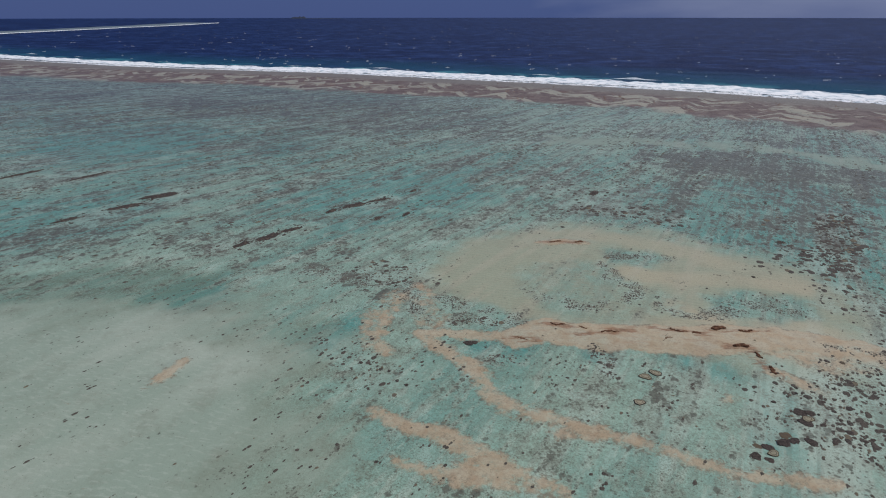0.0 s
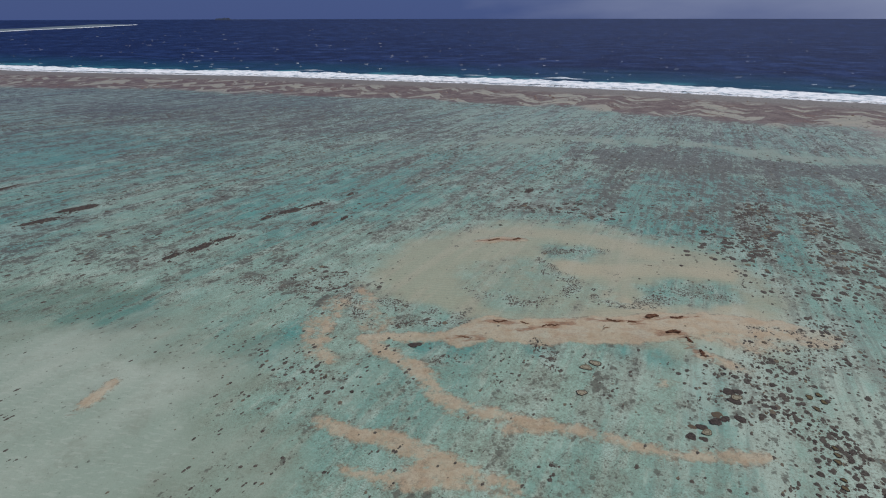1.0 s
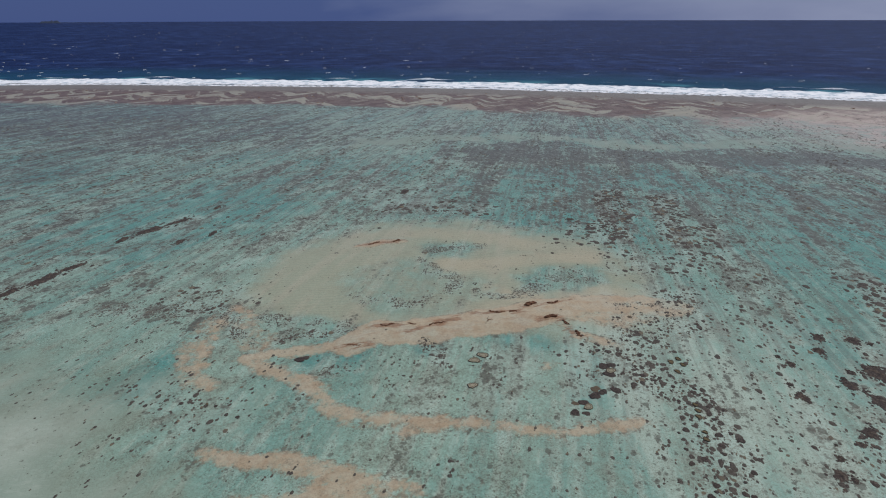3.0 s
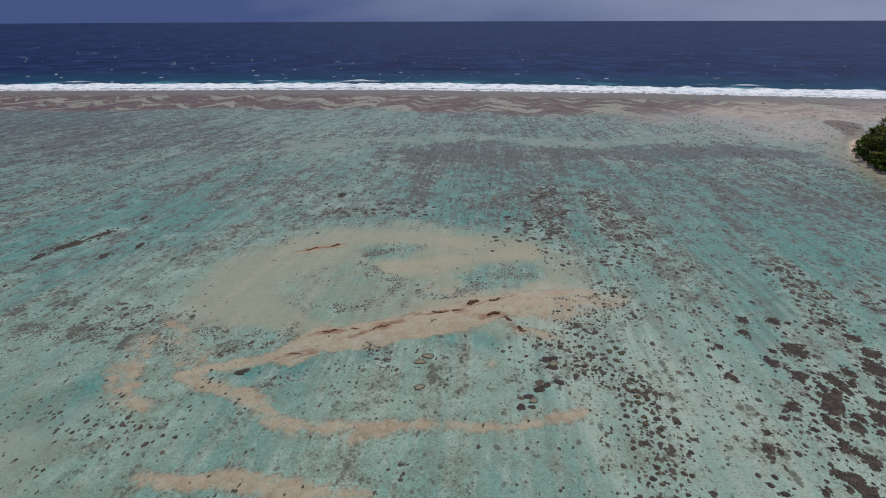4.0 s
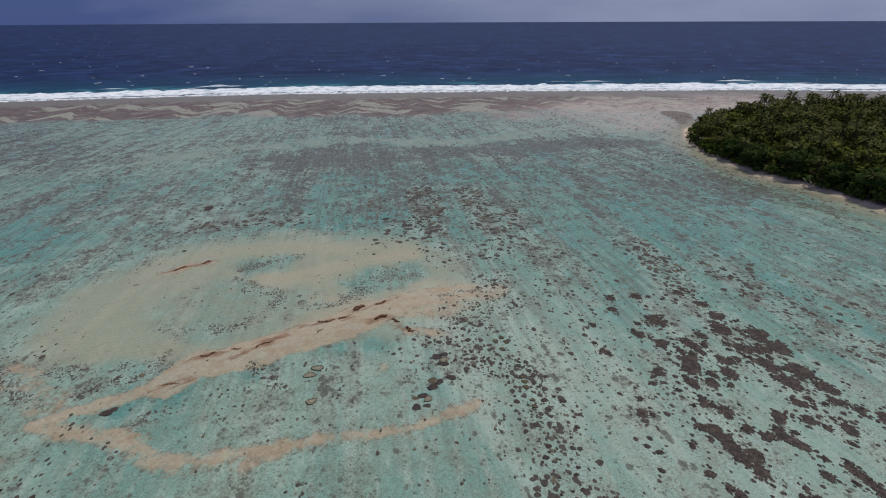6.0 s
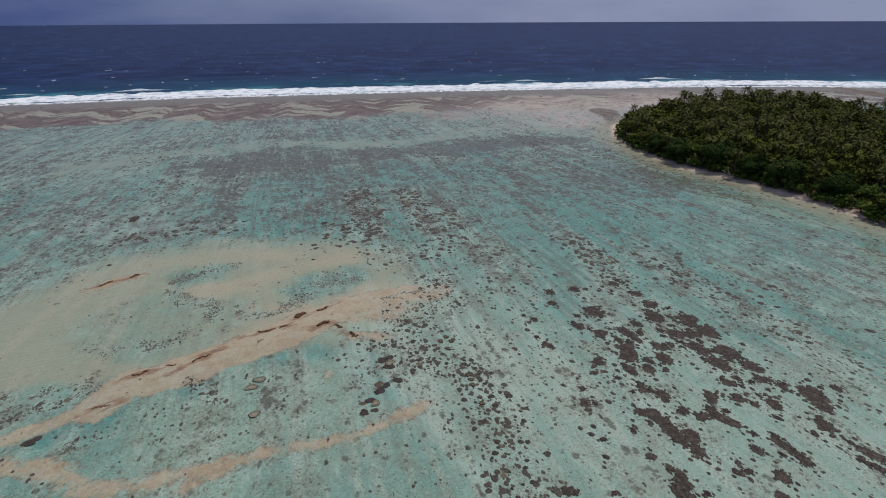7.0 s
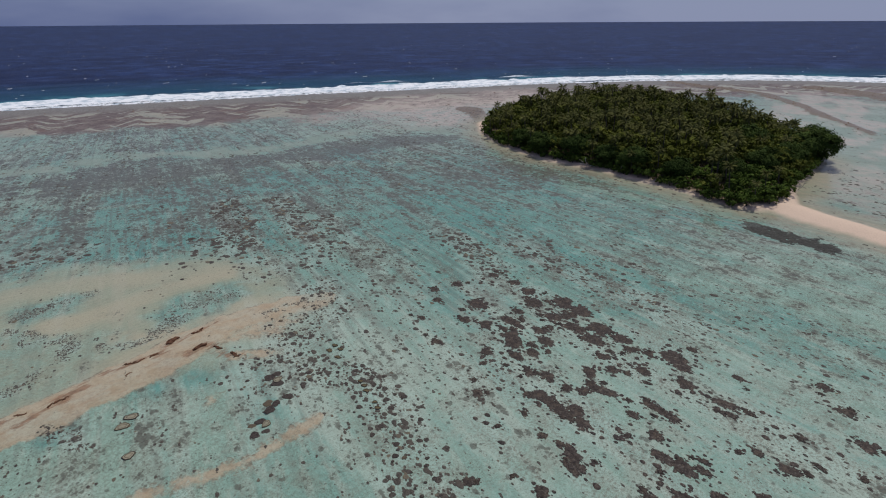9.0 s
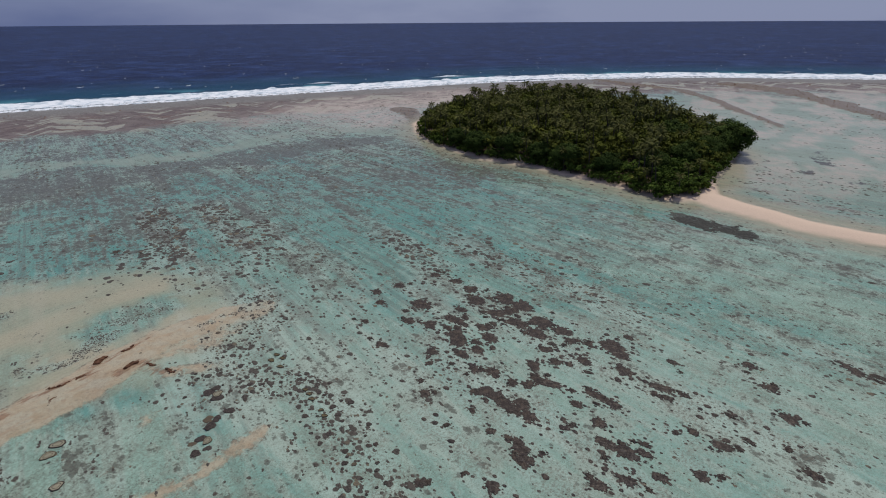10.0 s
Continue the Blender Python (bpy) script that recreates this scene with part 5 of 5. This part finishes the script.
def palm_parts(seed):
    """A coconut palm: trunk mesh and crown mesh."""
    r = random.Random(seed)
    high, bend, way = r.uniform(10.2, 13.6), r.uniform(0.4, 2.0), r.uniform(0, 6.28)
    path = [(bend * (s / 7) ** 2 * math.cos(way), bend * (s / 7) ** 2 * math.sin(way), high * s / 7 - 0.3 * (s == 0)) for s in range(8)]
    trunk = mesh_of("palm_trunk", *tube(path, [0.24 - 0.012 * s for s in range(8)]))
    tx, ty, tz = path[-1]
    vs, fs = [], []
    count = r.randint(18, 23)
    for k in range(count):
        a = k * 2.399 + r.uniform(-0.2, 0.2)
        lift = 1.3 - 1.95 * (k / count) + r.uniform(-0.15, 0.15)
        long = r.uniform(2.3, 3.3)
        px_, pz, up = 0.0, 0.0, lift
        spine = []
        for j in range(8):
            spine.append((px_, pz))
            px_ += long / 7 * math.cos(up)
            pz += long / 7 * math.sin(up)
            up -= 0.14 + 0.04 * j * 0.5
        for j in range(1, 7):
            (ax, az), (bx, bz) = spine[j], spine[j + 1]
            w = 0.36 * math.sin(math.pi * (j + 0.6) / 8.2) + 0.06
            for side in (-1, 1):
                for part_ in (0.0, 0.5):
                    mx, mz = ax + (bx - ax) * part_, az + (bz - az) * part_
                    nx_, nz = ax + (bx - ax) * (part_ + 0.5), az + (bz - az) * (part_ + 0.5)
                    droop = -0.45 * w - r.uniform(0, 0.25)
                    o = len(vs)
                    for lx, ly, lz in ((mx, 0, mz), (nx_, 0, nz), (nx_ + 0.38, side * w, nz + droop), (mx + 0.42, side * w * 0.95, mz + droop)):
                        vs.append((tx + lx * math.cos(a) - ly * math.sin(a), ty + lx * math.sin(a) + ly * math.cos(a), tz + lz))
                    fs.append((o, o + 1, o + 2, o + 3))
    crown = mesh_of("palm_crown", vs, fs, False)
    trunk.materials.append(MAT_BARK)
    crown.materials.append(MAT_PALM)
    return trunk, crown


def leafy_parts(seed, radius, high, clumps, leaves, leaf, material, lift=0.45):
    """A broad-leaved tree: trunk with limbs, and a crown of many leaves in lobes."""
    r = random.Random(seed)
    lobes = [(0.0, 0.0, high * 0.72, radius * 0.58)]
    for k in range(6):
        a, d = k * 1.047 + r.uniform(-0.4, 0.4), radius * r.uniform(0.4, 0.66)
        lobes.append((d * math.cos(a), d * math.sin(a), high * r.uniform(lift, 0.74), radius * r.uniform(0.36, 0.52)))
    vs, fs = tube([(0, 0, -0.3), (0.1, 0, high * 0.25), (0.0, 0.15, high * 0.55)], [0.05 * radius + 0.12, 0.04 * radius + 0.08, 0.03 * radius + 0.04])
    for lx, ly, lz, _ in lobes[1:6]:
        v2, f2 = tube([(0.05, 0, high * 0.25), (lx * 0.6, ly * 0.6, lz * 0.8), (lx, ly, lz)], [0.1, 0.07, 0.03], 5)
        o = len(vs)
        vs += v2
        fs += [tuple(q + o for q in f) for f in f2]
    trunk = mesh_of("trunk", vs, fs)
    vs, fs = [], []
    for k in range(clumps):
        lx, ly, lz, lr = lobes[k % len(lobes)]
        d = Vector((r.gauss(0, 1), r.gauss(0, 1), r.gauss(0.25, 0.9))).normalized()
        c = Vector((lx, ly, lz)) + Vector((d.x * lr, d.y * lr, d.z * lr * 0.75)) * r.uniform(0.82, 1.08)
        c.z = max(c.z, 0.35)
        for j in range(leaves):
            p = c + Vector((r.gauss(0, 1), r.gauss(0, 1), r.gauss(0, 0.6))) * (radius * 0.075)
            n = (d * 1.2 + Vector((r.gauss(0, 0.4), r.gauss(0, 0.4), r.gauss(0.3, 0.4)))).normalized()
            s = leaf * r.uniform(0.55, 1.3)
            e1 = n.orthogonal().normalized()
            e1.rotate(Matrix.Rotation(r.uniform(0, 6.28), 3, n))
            e2 = n.cross(e1)
            o = len(vs)
            vs += [tuple(p - e1 * s), tuple(p + e2 * s * 0.45), tuple(p + e1 * s), tuple(p - e2 * s * 0.45)]
            fs.append((o, o + 1, o + 2, o + 3))
    crown = mesh_of("crown", vs, fs, False)
    trunk.materials.append(MAT_BARK)
    crown.materials.append(material)
    return trunk, crown


def tree(name, parts_, label, category, group):
    root = tagged(new(name), label, category, group)
    new("trunk", parts_[0]).parent = root
    new("crown", parts_[1]).parent = root
    return root


PALMS = [palm_parts(200 + k) for k in range(6)]
LEAFY = [leafy_parts(300 + k, 3.6 + 0.35 * k, 7.5 + 0.75 * k, 66, 8, 0.57, MAT_LEAF, 0.36) for k in range(5)]
BUSHES = [leafy_parts(340 + k, 2.6 + 0.3 * k, 3.9 + 0.4 * k, 72, 8, 0.42, MAT_BUSH, 0.22) for k in range(4)]
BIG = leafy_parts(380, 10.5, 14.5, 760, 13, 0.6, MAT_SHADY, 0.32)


def grove_places():
    r = np.random.RandomState(77)
    got, cell = [], {}
    xs, ys = r.uniform(205, 470, 26000), r.uniform(-15, 180, 26000)
    ds = poly_dist(xs, ys, GROVE)
    for x, y, d in zip(xs.tolist(), ys.tolist(), ds.tolist()):
        if d < 0.4:
            continue
        gap = 2.6 if d < 5 else 3.9
        k = (int(x // 4), int(y // 4))
        if any(math.hypot(x - a, y - b) < gap for i in (-1, 0, 1) for j in (-1, 0, 1) for a, b in cell.get((k[0] + i, k[1] + j), ())):
            continue
        cell.setdefault(k, []).append((x, y))
        got.append((x, y, d))
    return got


def plant_grove():
    r = random.Random(21)
    places = grove_places()
    # the trees nearest the lagoon first: these stand as trees of their own
    places.sort(key=lambda p: p[0] * 0.82 + p[1] * 0.18 + (0 if p[2] > 7 else -120))
    firsts = {}
    counts = {"coconut_palm": 0, "broadleaf_tree": 0, "shrub": 0}
    rest = {"PALM": [], "LEAF": []}
    for x, y, d in places:
        z = at_bed(x, y)
        low = fade(0.0, 16.0, np.array(d)).item()
        near_spit = fade(60, 8, np.array(math.hypot(x - 225, y - 10))).item()
        roll = r.random()
        bushy = (d < 4.2 and roll < 0.85) or (near_spit > 0.45 and roll < 0.85 and d < 22)
        palm = not bushy and roll > (0.68 if d > 6 else 0.86) and not (near_spit > 0.1 and y < 20 and x > 240)
        size = r.uniform(0.74, 1.16)
        spin = r.uniform(0, 360)
        if bushy:
            kind, kinds, label, cat = "shrub", BUSHES, "bright green leafy shrub at the beach edge", "shrub"
            size *= 0.95 + 0.35 * low
        elif palm:
            kind, kinds, label, cat = "coconut_palm", PALMS, "coconut palm with a drooping green crown in the island grove", "palm tree"
            size *= 0.76 + 0.42 * low
        else:
            kind, kinds, label, cat = "broadleaf_tree", LEAFY, "dark green broad-leaved tree in the dense island grove", "tree"
            size *= 0.92 + 0.28 * low
        k = r.randrange(len(kinds))
        m = pose(x, y, z, r.uniform(-4, 4), r.uniform(-4, 4), spin) @ Matrix.Scale(size, 4)
        if counts[kind] < 290:
            counts[kind] += 1
            if (kind, k) not in firsts:
                firsts[kind, k] = tree(kind, kinds[k], label, cat, kind.replace("_", " ") + "s of the island")
                ob = firsts[kind, k]
                ob.matrix_world = m
            else:
                ob = copy_thing(firsts[kind, k], Matrix.Identity(4))
                ob.matrix_basis = m
        else:
            rest["PALM" if palm else "LEAF"].append((kinds[k], m))
    for key, name, mat, label in (("PALM", "far_palms", MAT_PALM, "crowded palm crowns in the heart of the grove"), ("LEAF", "far_trees", MAT_LEAF, "crowded tree crowns in the heart of the grove")):
        vs, fs, at = [], [], 0
        for (trunk, crown), m in rest[key]:
            n = len(crown.vertices)
            co = np.empty(n * 3)
            crown.vertices.foreach_get("co", co)
            M = np.array(m)
            vs.append(co.reshape(-1, 3) @ M[:3, :3].T + M[:3, 3])
            per = 4
            fs.append(np.arange(n).reshape(-1, per) + at)
            at += n
        if vs:
            tagged(part(name, mesh_of(name, np.concatenate(vs), np.concatenate(fs), False), mat), label, "trees", kind="stuff")
    print("trees", counts, {k: len(v) for k, v in rest.items()})


plant_grove()
# the last six line the lagoon front, dark leaf colour standing in for shade
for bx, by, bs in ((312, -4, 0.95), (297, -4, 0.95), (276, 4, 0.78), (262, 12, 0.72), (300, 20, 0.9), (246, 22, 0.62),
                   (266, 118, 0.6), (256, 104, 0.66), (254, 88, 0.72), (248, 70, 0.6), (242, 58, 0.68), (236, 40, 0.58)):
    ob = tree("spreading_tree", BIG, "large dark green spreading tree leaning over the water, shade included in its colour", "tree", "spreading trees")
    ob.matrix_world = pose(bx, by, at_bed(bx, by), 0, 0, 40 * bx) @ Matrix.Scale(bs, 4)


def driftwood(x, y, turn, size):
    root = tagged(new("driftwood"), "bleached dead tree lying on the narrow beach", "driftwood", "driftwood on the beach")
    for name, path, rad in (("trunk", [(0, 0, 0.2), (2.5, 0.3, 0.6), (5, 0.2, 0.9)], (0.22, 0.17, 0.09)), ("branch", [(2.4, 0.3, 0.6), (3.2, 1.2, 1.8), (3.4, 1.6, 3.2)], (0.12, 0.09, 0.04)),
                            ("branch", [(3.6, 0.3, 0.7), (4.6, -0.9, 1.4), (5.4, -1.4, 1.6)], (0.1, 0.07, 0.03)), ("branch", [(1.0, 0.1, 0.3), (1.0, -1.2, 0.5), (0.5, -2.0, 0.3)], (0.1, 0.07, 0.03))):
        part(name, mesh_of(name, *tube(path, rad, 6)), MAT_DEAD, root)
    root.matrix_world = pose(x, y, at_bed(x, y), 0, 0, turn) @ Matrix.Scale(size, 4)


driftwood(243, 74, 100, 1.5)
driftwood(241, 66, 215, 1.2)
driftwood(247, 0, 200, 1.3)
